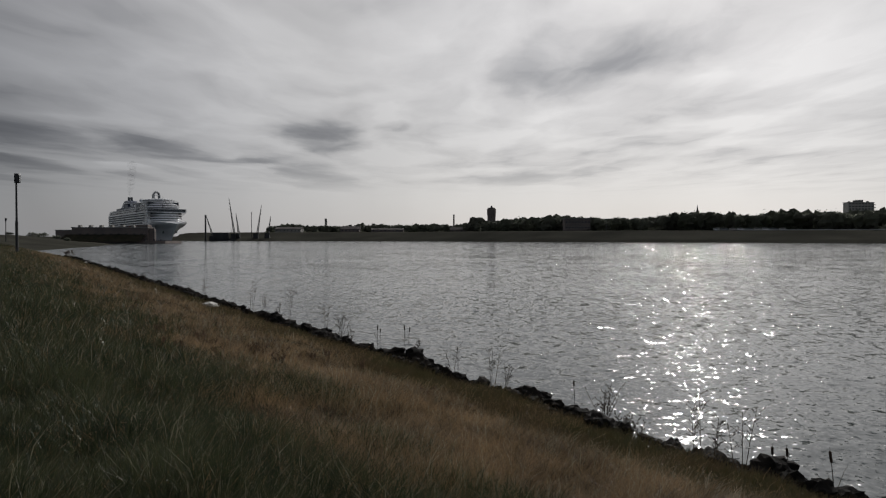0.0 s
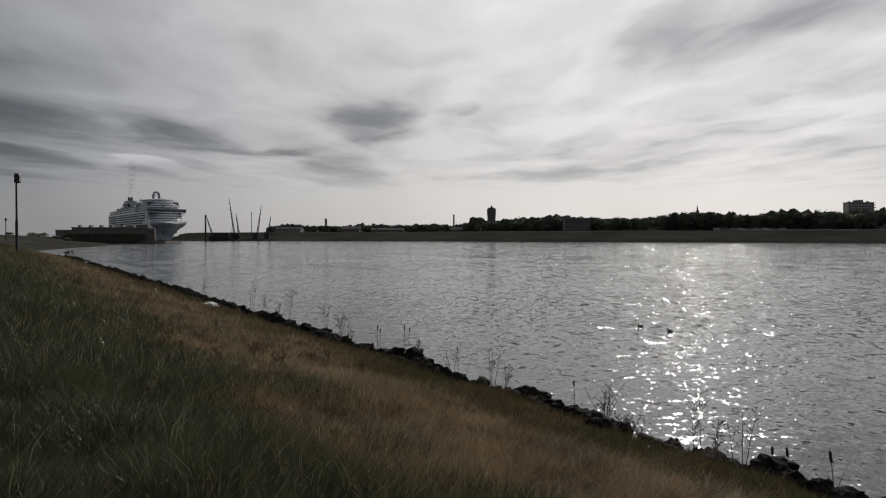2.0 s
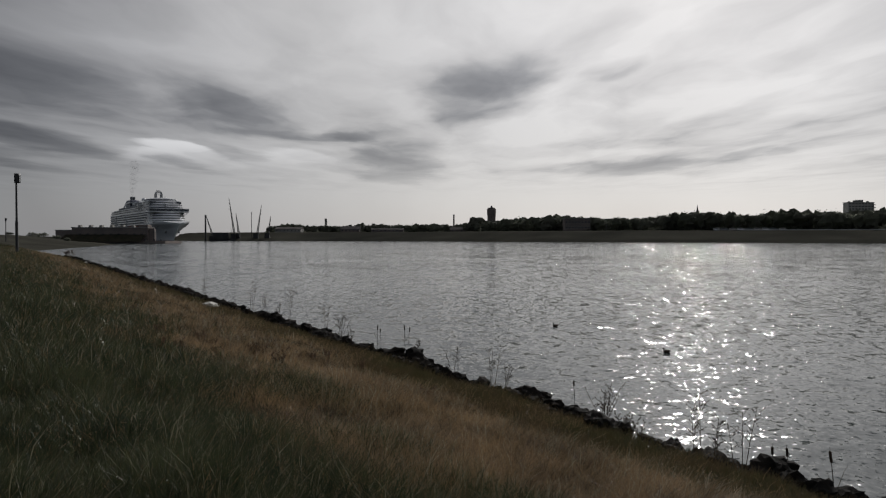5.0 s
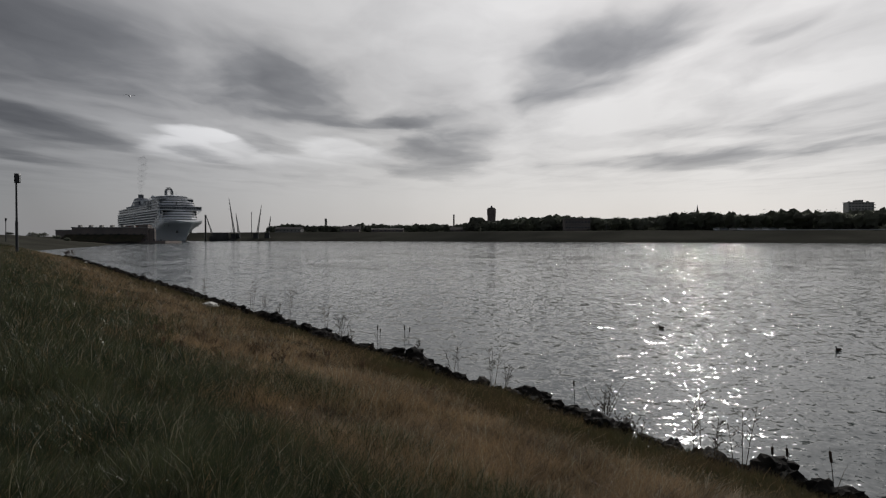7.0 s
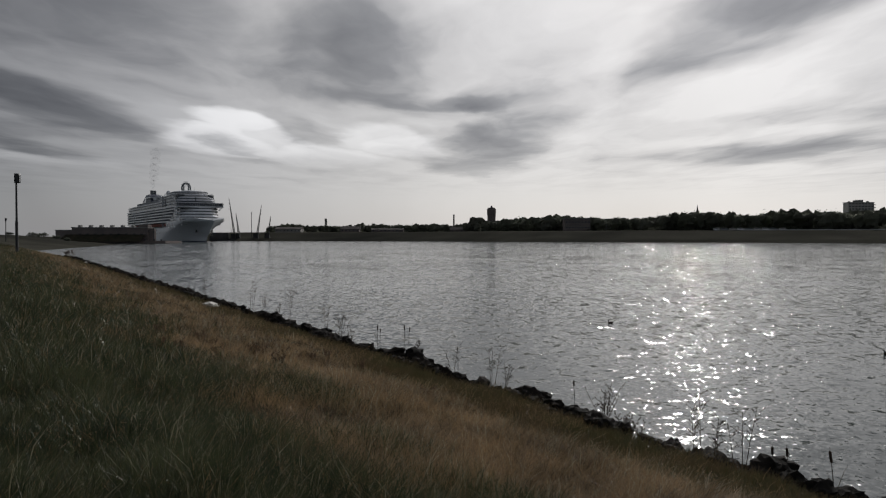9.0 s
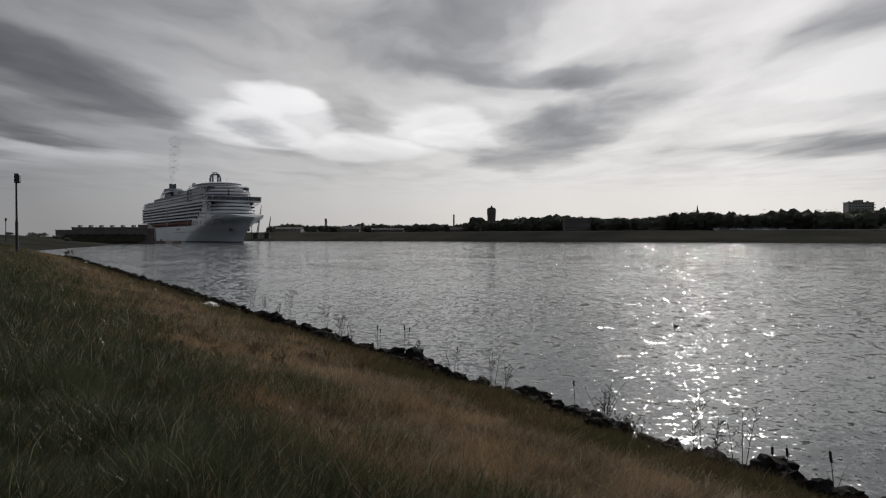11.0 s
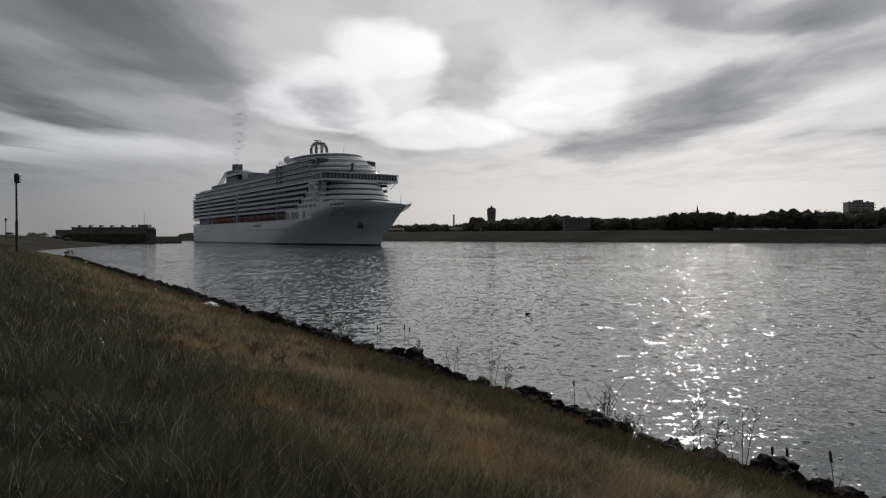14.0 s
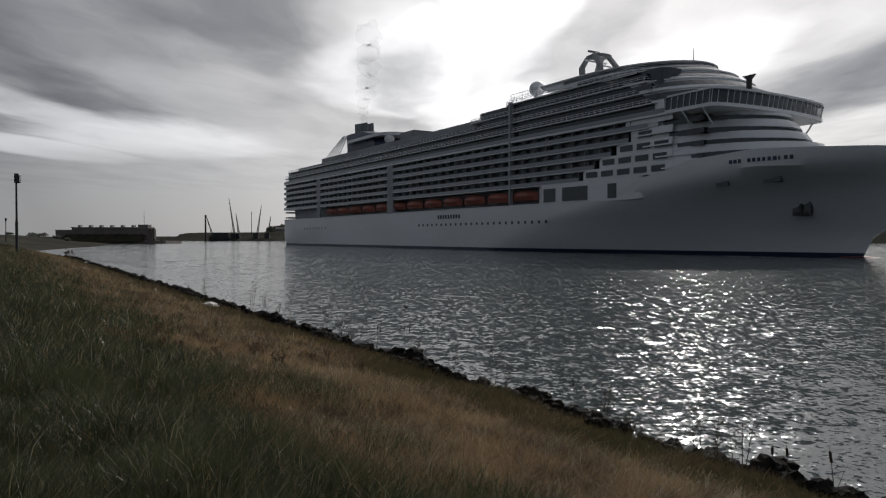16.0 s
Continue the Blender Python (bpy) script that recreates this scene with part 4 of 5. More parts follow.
def post_thing(name, label, cat, x, y, top, r):
    z = ground_z(x, y)
    p = thing(name, label, cat, pose(x, y, z))
    part("shaft", Mesh().tube((0, 0, -1), (0, 0, top - z), r, r * 0.85, 10), M_DARK, p)
    part("collar", Mesh().tube((0, 0, top - z - 1.2), (0, 0, top - z - 0.2), r * 1.15, n=10), M_STEEL, p)


post_thing("steel_pile", "tall dark steel pile standing on the quay", "pile", -279, 818, 30.5, 1.1)
post_thing("light_mast", "thin dark light mast on the quay", "mast", -226, 822, 34, 0.35)


def barge():
    b = thing("work_barge", "low dark work barge moored at the far quay", "barge", pose(-256, 812, 0))
    part("hull", Mesh().rings([[(-14, -4, 0 - 0.5), (14, -4, -0.5), (14, 4, -0.5), (-14, 4, -0.5)], [(-16, -4.5, 2.8), (16, -4.5, 2.8), (16, 4.5, 2.8), (-16, 4.5, 2.8)]]), M_DARK, b)
    part("deckhouse", Mesh().box(-12, 6, -3, 3, 2.8, 9.5), M_DARK, b)
    part("mast", Mesh().tube((9, 0, 2.8), (9, 0, 15), 0.25, 0.15, 6), M_DARK, b)


barge()


def bush(x, y, r, seed):
    z = ground_z(x, y)
    t = thing("bush", "low dark shrub on the dune skyline", "shrub", pose(x, y, z), "shrubs on the spit")
    m = Mesh()
    leaf_cloud(m, random.Random(seed), 0, 0, r * 0.45, r * 1.6, r, r * 0.6, 220, 0.5)
    part("crown", m, M_LEAF, t)
    part("stem", Mesh().tube((0, 0, -0.3), (0, 0, r * 0.5), 0.15, n=5), M_BARK, t)


for k, (x, y, r) in enumerate(((-222, 385, 3.2), (-228, 388, 2.2), (-214, 386, 2.0), (-240, 385, 1.6), (-205, 380, 1.5))):
    bush(x, y, r, 70 + k)


# ---------------- the near bank ----------------
def lamp_pole():
    x, y = -49.6, 81.0
    z = ground_z(x, y)
    p = thing("lamp_pole", "tall dark pole with a box lantern on the grassy dike", "lamp", pose(x, y, z))
    part("lower_pole", Mesh().lathe(0, 0, [(0.17, -0.4), (0.155, 3.6), (0.13, 3.75)], 12), M_DARK, p)
    part("upper_pole", Mesh().lathe(0, 0, [(0.115, 3.7), (0.095, 8.3)], 12), M_DARK, p)
    head = part("lantern", Mesh().rings([[(-0.12, -0.2, z0), (0.42 - i, -0.2, z0), (0.42 - i, 0.2, z0), (-0.12, 0.2, z0)] for z0, i in ((8.1, 0.1), (8.2, 0), (9.05, 0), (9.2, 0.12))]), M_DARK, p)
    part("lens", Mesh().box(0.20, 0.46, -0.17, 0.17, 8.25, 9.0), M_STEEL, head, "grey glass lamp face")


lamp_pole()
x, y = -157, 250
far_pole = thing("lamp_pole", "thin distant lamp pole on the spit", "lamp", pose(x, y, ground_z(x, y)))
part("post", Mesh().tube((0, 0, -0.3), (0, 0, 8.0), 0.16, 0.12, 8), M_DARK, far_pole)
part("lantern", Mesh().box(-0.2, 0.35, -0.2, 0.2, 7.6, 8.5), M_DARK, far_pole)


def rock_mesh(seed):
    """A worn, blocky basalt boulder about one metre across."""
    rng = random.Random(seed)
    bm = bmesh.new()
    bmesh.ops.create_icosphere(bm, subdivisions=3, radius=0.5)
    cuts = [(Vector((rng.gauss(0, 1), rng.gauss(0, 1), rng.gauss(0, 1))).normalized(), rng.uniform(0.30, 0.42)) for _ in range(7)]
    for v in bm.verts:
        for n, d in cuts:
            k = v.co.dot(n)
            if k > d:
                v.co -= n * (k - d) * 0.92
        v.co += v.co.normalized() * (0.2 * noise.noise(v.co * 4.5 + Vector((seed, 0, 0))) + 0.07 * noise.noise(v.co * 12 + Vector((0, seed, 0))))
        v.co.z *= 0.8
    me = bpy.data.meshes.new("rock")
    bm.to_mesh(me)
    bm.free()
    me.materials.append(M_ROCK)
    me.polygons.foreach_set("use_smooth", [True] * len(me.polygons))
    me.set_sharp_from_angle(angle=radians(20))
    return me


def rocks():
    rng = random.Random(11)
    kinds = [rock_mesh(k) for k in range(9)]
    rest = Mesh()
    s, count = -14.5, 0
    while s < 182:
        far = s > 24
        for row in range(3):
            n = (0.05, -0.5, 0.6)[row] + rng.uniform(-0.22, 0.22)
            if row == 2 and rng.random() < 0.35:
                continue
            size = rng.uniform(0.28, 0.62) * (1.1, 0.8, 0.85)[row]
            if rng.random() < 0.12:
                size *= 1.2
            x, y = shore(s + rng.uniform(-0.25, 0.25), n)
            z = ground_z(x, y) + size * rng.uniform(0.2, 0.4)
            turn = Euler((rng.uniform(-0.4, 0.4), rng.uniform(-0.4, 0.4), rng.uniform(0, 6.28)))
            k = rng.randrange(9)
            if not far:
                ob = part("rock", kinds[k], None)
                ob.matrix_basis = Matrix.LocRotScale((x, y, z), turn, (size * rng.uniform(0.9, 1.3), size, size * rng.uniform(0.8, 1.1)))
                tagged(ob, "dark weathered basalt boulder at the water's edge", "rock", "rocks along the shore")
            else:
                me, i = kinds[k], len(rest.v)
                mt = Matrix.LocRotScale((x, y, z), turn, (size * 1.2, size, size))
                rest.v += [tuple(mt @ v.co) for v in me.vertices]
                rest.f += [tuple(i + q for q in p.vertices) for p in me.polygons]
        s += rng.uniform(0.34, 0.5)
    tagged(part("rock_edge", rest, M_ROCK, kind="stuff"), "row of dark boulders along the distant shore", "rocks", kind="stuff")
    for x, y, size in ((2.6, 17.9, 0.42), (2.1, 18.3, 0.5), (3.4, 14.9, 0.6)):
        ob = part("rock", kinds[2], None)
        ob.matrix_basis = Matrix.LocRotScale((x, y, 0.08), Euler((0.2, 0.1, x)), (size * 1.2, size, size * 0.8))
        tagged(ob, "dark wet boulder lying in shallow water", "rock", "rocks along the shore")
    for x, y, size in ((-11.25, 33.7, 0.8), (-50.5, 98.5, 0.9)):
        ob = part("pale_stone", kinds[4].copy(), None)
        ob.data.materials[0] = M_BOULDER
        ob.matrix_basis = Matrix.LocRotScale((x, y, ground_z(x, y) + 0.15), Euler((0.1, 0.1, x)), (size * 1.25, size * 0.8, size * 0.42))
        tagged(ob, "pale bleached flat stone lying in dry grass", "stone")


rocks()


def grass_material(name, a, b, shine=0.03):
    m = bpy.data.materials.new(name)
    m.use_nodes = True
    tree_ = m.node_tree
    tree_.nodes.clear()
    add, join = link_nodes(tree_)
    geo = add("ShaderNodeNewGeometry")
    patch = add("ShaderNodeTexNoise", Scale=0.9, Detail=5.0, Roughness=0.6)
    join(geo, patch)
    ramp = add("ShaderNodeMapRange", From_Min=0.35, From_Max=0.65, To_Min=-0.45, To_Max=0.45)
    join(patch, ramp)
    addn = add("ShaderNodeMath")
    addn.operation = "ADD"
    tree_.links.new(geo.outputs["Random Per Island"], addn.inputs[0])
    tree_.links.new(ramp.outputs[0], addn.inputs[1])
    mix = add("ShaderNodeMix")
    mix.data_type = "RGBA"
    mix.inputs[6].default_value, mix.inputs[7].default_value = (*a, 1), (*b, 1)
    addn.use_clamp = True
    tree_.links.new(addn.outputs[0], mix.inputs[0])
    diff, trans, gloss = add("ShaderNodeBsdfDiffuse"), add("ShaderNodeBsdfTranslucent"), add("ShaderNodeBsdfGlossy", Roughness=0.44)
    tree_.links.new(mix.outputs[2], diff.inputs[0])
    tree_.links.new(mix.outputs[2], trans.inputs[0])
    m1, m2 = add("ShaderNodeMixShader", Fac=0.34), add("ShaderNodeMixShader", Fac=shine)
    join(diff, m1, 0, 1), join(trans, m1, 0, 2), join(m1, m2, 0, 1), join(gloss, m2, 0, 2)
    join(m2, add("ShaderNodeOutputMaterial"))
    return m


M_GREEN = grass_material("green_grass", (0.015, 0.023, 0.009), (0.075, 0.084, 0.040))
M_STRAW = grass_material("dry_grass", (0.37, 0.25, 0.132), (0.066, 0.046, 0.026))
M_OLIVE = grass_material("olive_weeds", (0.055, 0.055, 0.022), (0.10, 0.07, 0.035))
# stalks coloured bright so that they double as glints on the grass
M_SEED_GLINT = grass_material("glint_seed_stalks", (0.42, 0.37, 0.25), (0.22, 0.20, 0.12), 0.08)


def blades(x, y, z, height, width, lean_dir, lean, rng):
    """Vertices and faces of many bent blades at once: a quad and a tip each."""
    k = len(x)
    side = rng.uniform(0, 2 * np.pi, k)
    sx, sy = np.cos(side) * width, np.sin(side) * width
    lx, ly = np.cos(lean_dir) * lean * height, np.sin(lean_dir) * lean * height
    up = height * np.sqrt(np.clip(1 - 0.6 * lean ** 2, 0.05, 1))
    base = np.stack([x, y, z - 0.03], 1)
    d = np.stack([sx, sy, np.zeros(k)], 1)
    mid = base + np.stack([lx * 0.35, ly * 0.35, up * 0.6], 1)
    tip = base + np.stack([lx, ly, up], 1)
    v = np.stack([base - d, base + d, mid + d * 0.7, mid - d * 0.7, tip], 1).reshape(-1, 3)
    i = np.arange(k)[:, None] * 5
    quads = i + np.array([[0, 1, 2, 3]])
    tris = i + np.array([[3, 2, 4]])
    return v, quads, tris


def grass_object(name, label, mat, count, keep, hmin, hmax, lean_lo, lean_hi, seed, rmin=2.2, rmax=150, wide=0.0014, span=(-38, 38)):
    rng = np.random.default_rng(seed)
    xs, ys = [], []
    have = 0
    while have < count:
        r = np.exp(rng.uniform(np.log(rmin), np.log(rmax), 60000))
        a = np.radians(rng.uniform(*span, 60000))
        x, y = r * np.sin(a), r * np.cos(a)
        n = (x - SHORE_O.x) * SHORE_N.x + (y - SHORE_O.y) * SHORE_N.y
        s = (x - SHORE_O.x) * SHORE_U.x + (y - SHORE_O.y) * SHORE_U.y
        rag = 0.8 * np.sin(s * 0.8) + 0.5 * np.sin(s * 1.9 + 2) + 0.5 * np.sin(x * 2.3 + y * 1.1) + rng.normal(0, 0.55, len(s))
        ok = keep(n, rag, s)
        xs.append(x[ok]), ys.append(y[ok])
        have += int(ok.sum())
    x, y = np.concatenate(xs)[:count], np.concatenate(ys)[:count]
    r = np.hypot(x, y)
    h = rng.uniform(hmin, hmax, count) * (1 + 0.3 * np.sin(x * 1.1) * np.sin(y * 0.9) + 0.25 * np.sin(x * 3.7 + 1) * np.sin(y * 3.1)) * (1 + 0.0015 * r)
    w = wide * (0.6 + 0.8 * rng.random(count)) * (1 + r / 6)
    lean_dir = rng.normal(-0.4, 1.9 if lean_hi < 1 else 2.6, count)
    v, q, t = blades(x, y, land(x, y), h, w, lean_dir, rng.uniform(lean_lo, lean_hi, count), rng)
    me = bpy.data.meshes.new(name)
    nq, nt = len(q), len(t)
    me.vertices.add(len(v))
    me.vertices.foreach_set("co", v.ravel())
    me.loops.add(nq * 4 + nt * 3)
    me.loops.foreach_set("vertex_index", np.concatenate([q.ravel(), t.ravel()]))
    me.polygons.add(nq + nt)
    me.polygons.foreach_set("loop_start", np.concatenate([np.arange(nq) * 4, nq * 4 + np.arange(nt) * 3]))
    me.update(calc_edges=True)
    me.validate()
    tagged(part(name, me, mat, kind="stuff"), label, "grass", kind="stuff")


grass_object("green_grass", "tall green dike grass bending in the wind", M_GREEN, 230000, lambda n, g, s: (n + g > 7.3) & (n < 30), 0.14, 0.40, 0.2, 1.1, 1, wide=0.0017)
grass_object("dry_grass", "dry straw-coloured grass along the slope", M_STRAW, 195000, lambda n, g, s: (n + g > 2.2) & (n + 0.8 * g < 8.2 + np.clip(s - 5, 0, 60) * 0.09), 0.14, 0.36, 0.6, 1.25, 2)
grass_object("weed_fringe", "olive-brown weeds behind the shore rocks", M_OLIVE, 52000, lambda n, g, s: (n > 0.6) & (n + 0.5 * g < 3.0), 0.10, 0.32, 0.2, 0.9, 3)
grass_object("seed_stalks", "pale dry seed stalks, bright as glints, standing in the grass", M_SEED_GLINT, 20000, lambda n, g, s: (n > 3) & (n < 24) & (g > -0.6), 0.18, 0.46, 0.3, 1.3, 4, wide=0.0012, rmin=2.8)
grass_object("dry_tufts", "dry stalks mixed through the green grass", M_STRAW, 24000, lambda n, g, s: (n + g > 8) & (n < 30), 0.16, 0.38, 0.3, 1.2, 5, wide=0.0011)
grass_object("rear_grass", "green dike grass behind and beside the path", M_GREEN, 36000, lambda n, g, s: (n + g > 7.3) & (n < 40), 0.14, 0.40, 0.2, 0.9, 7, rmin=0.8, rmax=60, wide=0.003, span=(38, 322))
grass_object("near_grass", "short trodden grass underfoot", M_GREEN, 5000, lambda n, g, s: n > 2, 0.10, 0.2, 0.2, 0.9, 8, rmin=0.3, rmax=2.4, wide=0.003)
grass_object("rear_straw", "dry grass along the slope out of the way", M_STRAW, 20000, lambda n, g, s: (n + g > 1.5) & (n + g < 8.2), 0.14, 0.36, 0.4, 1.2, 9, rmin=3, rmax=60, wide=0.003, span=(38, 322))
grass_object("fallen_straw", "long fallen straws lying over the slope", M_STRAW, 6000, lambda n, g, s: (n + g > 2) & (n + g < 9), 0.3, 0.8, 1.2, 1.5, 6, wide=0.0014, rmin=6)


# ---- weeds and cattails along the water ----
WEEDS = [(-10.63, 38.61, 1.47, "dock"), (-9.38, 36.56, 0.95, "dock"), (-7.48, 33.98, 1.49, "dock"), (-8.47, 35.48, 0.75, "dock"), (-4.19, 28.04, 1.07, "bush"),
         (-5.12, 30.15, 1.1, "dock"), (-3.56, 27.1, 0.62, "dock"), (0.35, 20.52, 0.83, "dock"), (1.34, 19.13, 0.93, "dock"), (1.66, 18.4, 0.7, "dock"),
         (-0.94, 23.52, 0.57, "dock"), (3.42, 14.97, 0.9, "bush"), (3.79, 14.39, 0.47, "bush"), (3.87, 13.97, 0.4, "dock"), (4.61, 12.52, 1.07, "dock"),
         (4.83, 12.29, 0.84, "dock"), (5.12, 11.99, 1.09, "dock"), (-16.55, 48.3, 1.18, "dock"), (-60.2, 115.5, 2.0, "dock"), (-73.5, 138.8, 1.3, "bush")]
CATTAILS = [(-2.69, 28.51, 0.58), (-1.53, 27.74, 0.7), (-1.38, 27.44, 0.67), (6.43, 11.34, 0.71), (6.03, 12.06, 0.54), (3.48, 18.32, 0.4), (5.88, 12.35, 0.47), (-2.56, 28.2, 0.5)]


def weed(x, y, h, bushy, seed, seeds_of=None):
    rng = random.Random(seed)
    z = max(0.05, ground_z(x, y))
    w = thing("dead_weed", "dead brown branching weed among the shore rocks" if bushy else "tall dead brown dock stem with seed clusters", "plant", pose(x, y, z - 0.05), "weeds along the shore")
    stems = Mesh()
    seeds = Mesh()
    for k in range(8 if bushy else 3):
        a, lean = rng.uniform(0, 6.28), rng.uniform(0.05, 0.6 if bushy else 0.3)
        hh = h * rng.uniform(0.6, 1.0) if k else h
        p = Vector((rng.uniform(-0.1, 0.1), rng.uniform(-0.1, 0.1), 0))
        tip = p + Vector((math.cos(a) * lean * hh, math.sin(a) * lean * hh, hh))
        midp = p.lerp(tip, 0.5) + Vector((0, 0, 0.06 * hh))
        stems.tube(p, midp, 0.008, 0.006, 5).tube(midp, tip, 0.006, 0.003, 5)
        for j in range(9 if bushy else 13):
            f = rng.uniform(0.35, 1.0)
            c = p.lerp(midp, f * 2) if f < 0.5 else midp.lerp(tip, f * 2 - 1)
            b = rng.uniform(0, 6.28)
            e = c + Vector((math.cos(b) * 0.16, math.sin(b) * 0.16, 0.12)) * h * rng.uniform(0.3, 1.0)
            stems.tube(c, e, 0.004, 0.003, 4)
            for q in range(3):
                o = c.lerp(e, rng.uniform(0.5, 1.05))
                r = rng.uniform(0.009, 0.02)
                d1 = Vector((rng.gauss(0, 1), rng.gauss(0, 1), rng.gauss(0, 1))).normalized() * r
                d2 = d1.orthogonal().normalized() * r * 0.7
                d3 = d1.cross(d2).normalized() * r * 0.6
                seeds.rings([[o - d1 + d2 * 0.2, o - d1 - d2 * 0.1, o - d1 + d3 * 0.2], [o + d2, o - d2 * 0.6 - d3 * 0.5, o + d3], [o + d1 + d2 * 0.2, o + d1 - d2 * 0.1, o + d1 + d3 * 0.2]])
    part("stem", stems, M_STEM, w)
    part("seed_spray", seeds, seeds_of or M_CATTAIL, w, kind="stuff")


for k, (x, y, h, kind_) in enumerate(WEEDS):
    weed(x, y, h * 1.25, kind_ == "bush", 100 + k)
spread = random.Random(31)
for k in range(22):
    x, y = shore(spread.uniform(-13, 22), spread.uniform(2.6, 7.5))
    if y > 4:
        weed(x, y, spread.uniform(0.2, 0.38), True, 200 + k, M_RUST)


for k in range(16):
    x, y = -4.7 + spread.gauss(0, 1.1), 15.2 + spread.gauss(0, 1.3)
    weed(x, y, spread.uniform(0.2, 0.36), True, 240 + k, M_RUST)


def cattail(x, y, h, seed):
    rng = random.Random(seed)
    c = thing("cattail", "brown cattail reed standing in shallow water", "reed", pose(x, y, -0.15), "reeds in the shallows")
    lx, ly = rng.uniform(-0.12, 0.12) * h, rng.uniform(-0.05, 0.05) * h
    top = h + 0.2
    part("stalk", Mesh().tube((0, 0, 0), (lx * 0.6, ly * 0.6, top * 0.65), 0.009, 0.007, 5).tube((lx * 0.6, ly * 0.6, top * 0.65), (lx, ly, top), 0.007, 0.003, 5), M_STEM, c)
    a, b = Vector((lx * 0.68, ly * 0.68, top * 0.72)), Vector((lx * 0.95, ly * 0.95, top * 0.94))
    part("seed_head", Mesh().rings([[a.lerp(b, f) + Vector((r * math.cos(t), r * math.sin(t), 0)) for t in np.linspace(0, 5.5, 8)] for f, r in ((0, 0.008), (0.08, 0.024), (0.9, 0.024), (1, 0.008))]), M_CATTAIL, c, smooth=True)
    leaf = Mesh()
    for s in (-1, 1):
        leaf.rings([[(s * 0.02 + s * f * f * 0.22, 0.01 * s - w, top * 0.75 * f), (s * 0.02 + s * f * f * 0.22 + 0.004, 0.01 * s + w, top * 0.75 * f)] for f, w in ((0, 0.012), (0.4, 0.012), (0.75, 0.008), (1, 0.002))], cap=False, loop=False)
    part("leaf", leaf, M_OLIVE, c)


def plumed_reed(x, y, h, lean, seed):
    """A stand of leaning stems, each with a thick dark plume."""
    rng = random.Random(seed)
    c = thing("plumed_reed", "dark leaning reed with a thick feathery plume", "reed", pose(x, y, max(0.0, ground_z(x, y)) - 0.1), "plumed reeds on the bank")
    for k in range(3):
        hh, ll = h * rng.uniform(0.75, 1.0), lean * rng.uniform(0.7, 1.2)
        foot = Vector((rng.uniform(-0.2, 0.2), rng.uniform(-0.2, 0.2), 0))
        head = foot + Vector((ll * hh * 0.55, 0, hh * 0.72))
        tip = foot + Vector((ll * hh, 0, hh))
        part("stem", Mesh().tube(foot, head, 0.03, 0.022, 5), M_STEM, c)
        part("plume", Mesh().rings([[head.lerp(tip, f) + Vector((r * math.cos(a), r * math.sin(a), 0.3 * r * math.sin(3 * a))) for a in np.linspace(0, 5.5, 8)]
                                    for f, r in ((0, 0.03), (0.2, 0.10), (0.5, 0.13), (0.8, 0.08), (1, 0.015))]), M_CATTAIL, c, smooth=True)


for k, (along, h, lean) in enumerate(((117, 1.9, -0.35), (123.5, 1.5, -0.5), (130, 1.3, -0.3), (136, 1.1, -0.2))):
    plumed_reed(*shore(along, 0.9), h, lean, 400 + k)
for k, (x, y, h) in enumerate(CATTAILS):
    cattail(x, y, h, 300 + k)


# ---- ducks ----
def duck(label):
    d = thing("duck", label, "duck")
    ring = lambda x, w, z0, z1: [(x, w * math.cos(t), (z0 + z1) / 2 + (z1 - z0) / 2 * math.sin(t)) for t in [6.2832 * k / 10 for k in range(10)]]
    part("body", Mesh().rings([ring(-0.30, 0.02, 0.13, 0.17), ring(-0.22, 0.09, 0.02, 0.19), ring(-0.05, 0.14, -0.05, 0.22), ring(0.12, 0.13, -0.05, 0.20), ring(0.24, 0.06, 0.0, 0.15), ring(0.27, 0.01, 0.06, 0.09)]), M_CATTAIL, d, smooth=True)
    part("neck", Mesh().tube((0.18, 0, 0.12), (0.24, 0, 0.32), 0.055, 0.04, 8), M_DARK, d)
    part("head", Mesh().rings([ring(0.18, 0.01, 0.33, 0.36), ring(0.22, 0.05, 0.29, 0.40), ring(0.28, 0.045, 0.30, 0.39), ring(0.32, 0.02, 0.32, 0.36)]), M_DARK, d, smooth=True)
    part("bill", Mesh().rings([ring(0.31, 0.025, 0.32, 0.355), ring(0.38, 0.025, 0.315, 0.33)]), M_STEM, d)
    part("tail", Mesh().rings([ring(-0.26, 0.05, 0.13, 0.18), ring(-0.36, 0.04, 0.17, 0.19)]), M_DARK, d)
    for o in d.children:
        o.data.transform(Matrix.Scale(0.46, 4))
    return d


DUCK_A, DUCK_B = duck("dark brown duck swimming on the rippled water"), duck("dark brown duck swimming beside another")


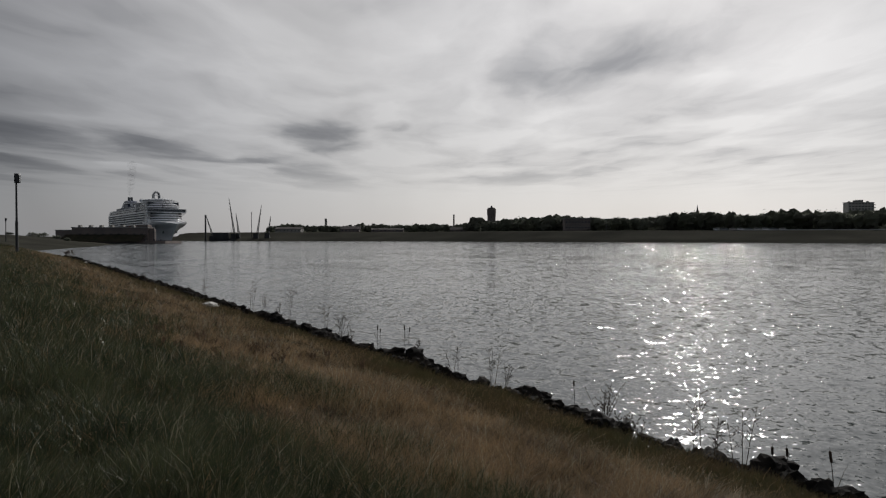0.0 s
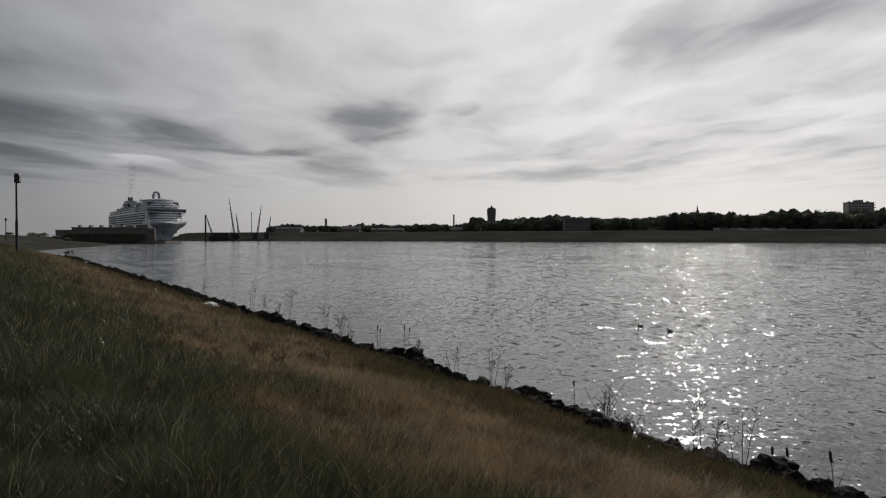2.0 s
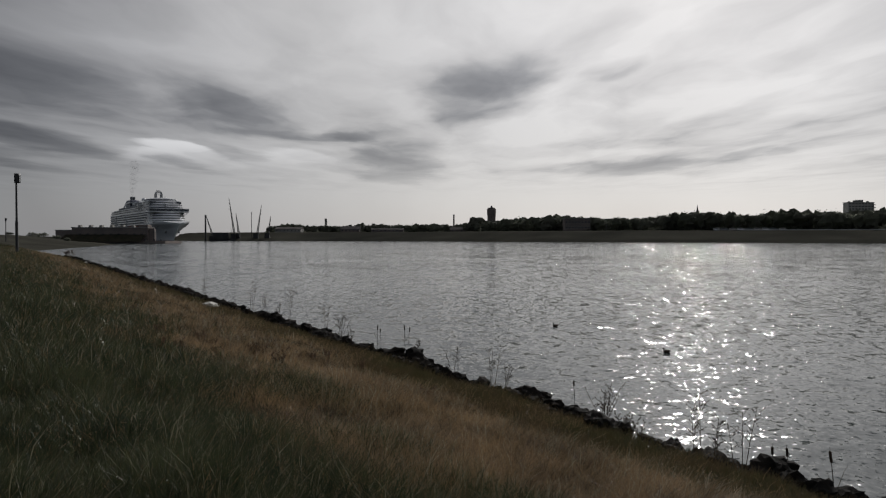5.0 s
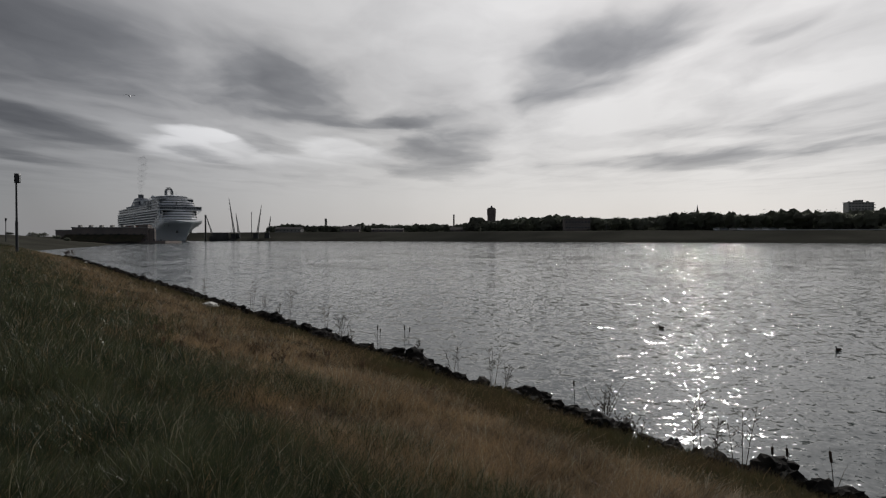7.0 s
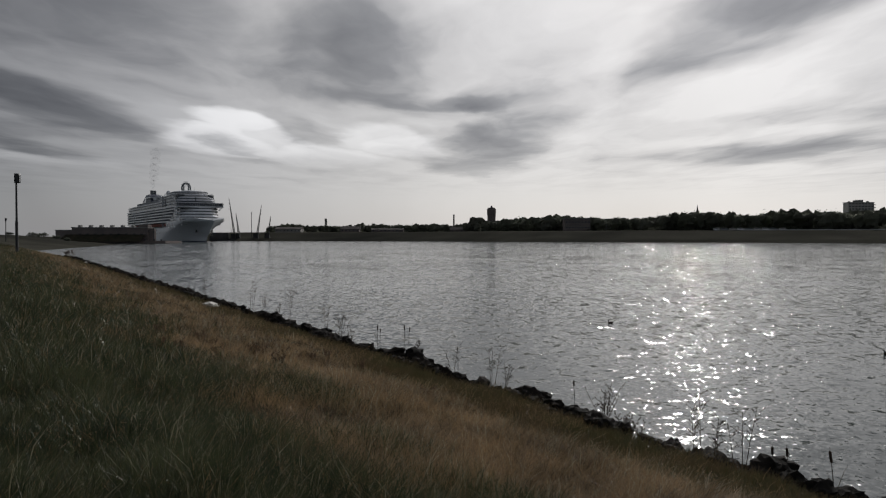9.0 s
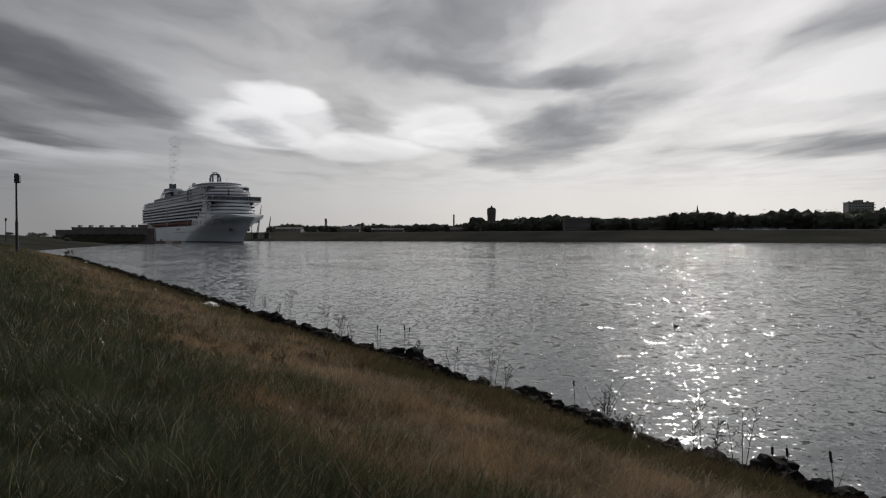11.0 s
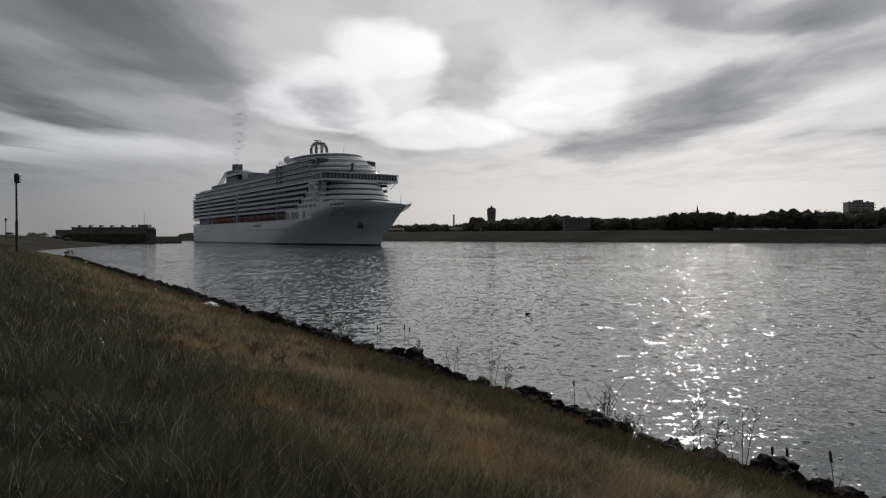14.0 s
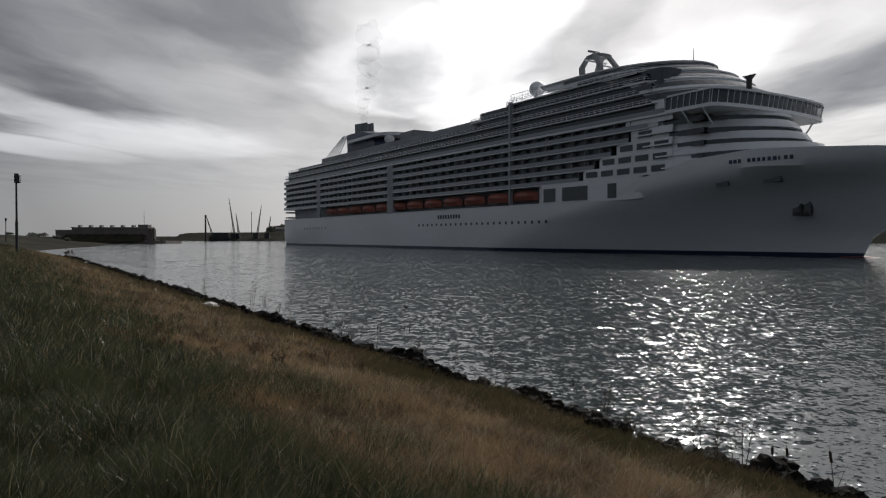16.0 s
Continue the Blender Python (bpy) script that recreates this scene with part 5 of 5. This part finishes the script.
# ---- gull and funnel smoke ----
def gull():
    g = thing("gull", "grey gull flying with bent wings", "gull")
    ring = lambda x, r: [(x, r * math.cos(t), r * math.sin(t)) for t in [6.2832 * k / 8 for k in range(8)]]
    part("body", Mesh().rings([ring(-0.28, 0.01), ring(-0.15, 0.06), ring(0.08, 0.08), ring(0.2, 0.05), ring(0.27, 0.01)]), M_STEEL, g, smooth=True)
    for s in (-1, 1):
        part("wing", Mesh().rings([[(x0, s * y, z), (x0 + 0.02, s * y, z + 0.02), (x1, s * y, z)] for x0, x1, y, z in ((-0.1, 0.14, 0.05, 0.03), (-0.06, 0.18, 0.35, 0.22), (-0.12, 0.02, 0.72, 0.12))]), M_DARK, g)
    part("tail", Mesh().rings([[(-0.24, -0.03, 0), (-0.24, 0.03, 0), (-0.24, 0, 0.02)], [(-0.42, -0.08, 0), (-0.42, 0.08, 0), (-0.42, 0, 0.015)]]), M_WHITE, g)
    for o in g.children:
        o.data.transform(Matrix.Scale(1.35, 4))
    return g


GULL = gull()


def smoke_material():
    m = bpy.data.materials.new("thin_smoke")
    m.use_nodes = True
    t = m.node_tree
    t.nodes.clear()
    add, join = link_nodes(t)
    mix = add("ShaderNodeMixShader", Fac=0.035)
    join(add("ShaderNodeBsdfTransparent"), mix, 0, 1)
    dark = add("ShaderNodeBsdfDiffuse", Color=(0.08, 0.075, 0.075, 1))
    join(dark, mix, 0, 2)
    join(mix, add("ShaderNodeOutputMaterial"))
    return m


def smoke():
    """A thin ragged plume that widens as it rises from the funnel and leans with the wind."""
    s = thing("funnel_smoke", "thin brownish haze of smoke over the funnel", "smoke")
    mat = smoke_material()
    rng = random.Random(5)
    z = 61.5
    for k in range(8):
        r = 1.6 + 0.75 * k
        z += 1.3 * r
        cx, cy = -98 + 0.04 * k * k + rng.gauss(0, 0.3 * r), 0.06 * k * k + rng.gauss(0, 0.15 * r)
        rings = []
        for i in range(9):
            lat = -1.5 + 3.0 * i / 8
            rings.append([(cx + r * q * math.cos(lat) * math.cos(a), cy + r * q * math.cos(lat) * math.sin(a), z + r * 0.8 * q * math.sin(lat))
                          for a in [6.2832 * j / 16 for j in range(16)] for q in [1 + 0.7 * noise.noise(Vector((math.cos(a) * 1.4, math.sin(a) * 1.4, lat * 1.2 + 9 * k)))]])
        part("puff", Mesh().rings(rings), mat, s, smooth=True)
    return s


SMOKE = smoke()


# ---------------- movement ----------------
def motions():
    ship_rows = [(0.0, -387.0, 905.0, -55.6), (4.0, -386.7, 904.4, -55.8), (6.5, -352.5, 852.0, -56.2), (7.0, -345.0, 840.0, -56.3),
                 (8.0, -322.6, 802.0, -56.4), (9.0, -296.6, 762.0, -56.5), (11.5, -214.0, 627.0, -56.6), (12.5, -174.6, 565.0, -56.7),
                 (13.0, -153.6, 532.0, -56.8), (13.5, -131.2, 497.0, -57.0), (14.0, -106.6, 459.0, -57.3), (14.5, -80.4, 417.0, -57.8),
                 (15.0, -52.2, 371.6, -57.9), (15.5, -21.0, 320.7, -58.0), (16.0, 13.0, 265.0, -57.9)]
    walk(SMOKE, [(t, pose(x, y, 0, 0, 0, a)) for t, x, y, a in ship_rows])
    walk(SHIP, [(t, pose(x, y, 0, 0, 0, a)) for t, x, y, a in ship_rows])
    def swim(rows):
        # each duck heads the way it goes
        out = []
        for k, (t, x, y) in enumerate(rows):
            a, b = rows[max(0, k - 1)], rows[min(len(rows) - 1, k + 1)]
            out.append((t, pose(x, y, 0, 0, 0, 180 + max(-40, min(40, 0.5 * math.degrees(math.atan2(a[2] - b[2], abs(b[1] - a[1]) + 0.5)))))))
        return out
    walk(DUCK_A, swim([(0, 17.0, 24.5), (0.6, 15.5, 27.0), (1.5, 11.6, 30.2), (2, 9.3, 32.7), (3, 5.8, 33.1), (3.5, 3.9, 33.1), (4.2, 2.4, 33.7),
                       (6.3, 11.4, 31.1), (7, 10.1, 32.1), (7.5, 9.7, 32.5), (8.5, 8.2, 33.7), (9.2, 8.2, 34.0), (11.3, 11.1, 32.5), (12, 10.0, 33.7),
                       (12.5, 9.0, 35.1), (13.1, 7.5, 35.8), (14.5, 2.9, 39.4), (16, -2.2, 41.6)]))
    walk(DUCK_B, swim([(0, 17.5, 23.6), (1, 13.6, 28.1), (2, 10.1, 30.9), (3, 5.9, 26.4), (3.5, 5.7, 25.2), (4.2, 5.9, 25.0), (6.5, 14.2, 26.2),
                       (7, 14.7, 25.8), (7.5, 15.0, 25.5), (8.5, 15.4, 25.3), (10, 17.4, 24.0), (16, 19.8, 22.0)]))
    walk(GULL, [(t, pose(x, y, z, 0, 0, -65)) for t, x, y, z in ((0.0, -260, 90, 24), (6.8, -150, 116, 26), (6.9, -102, 119, 27), (7.0, -53.8, 120, 28.4), (7.1, -34, 82, 56), (7.3, -10, 10, 75), (16.0, 60, -300, 90))])
    walk(CLOUDS, [(t, pose(DRIFT.x * (t - CLOUD_REF), DRIFT.y * (t - CLOUD_REF), 0)) for t in (0.0, 8.0, 16.0)])


motions()
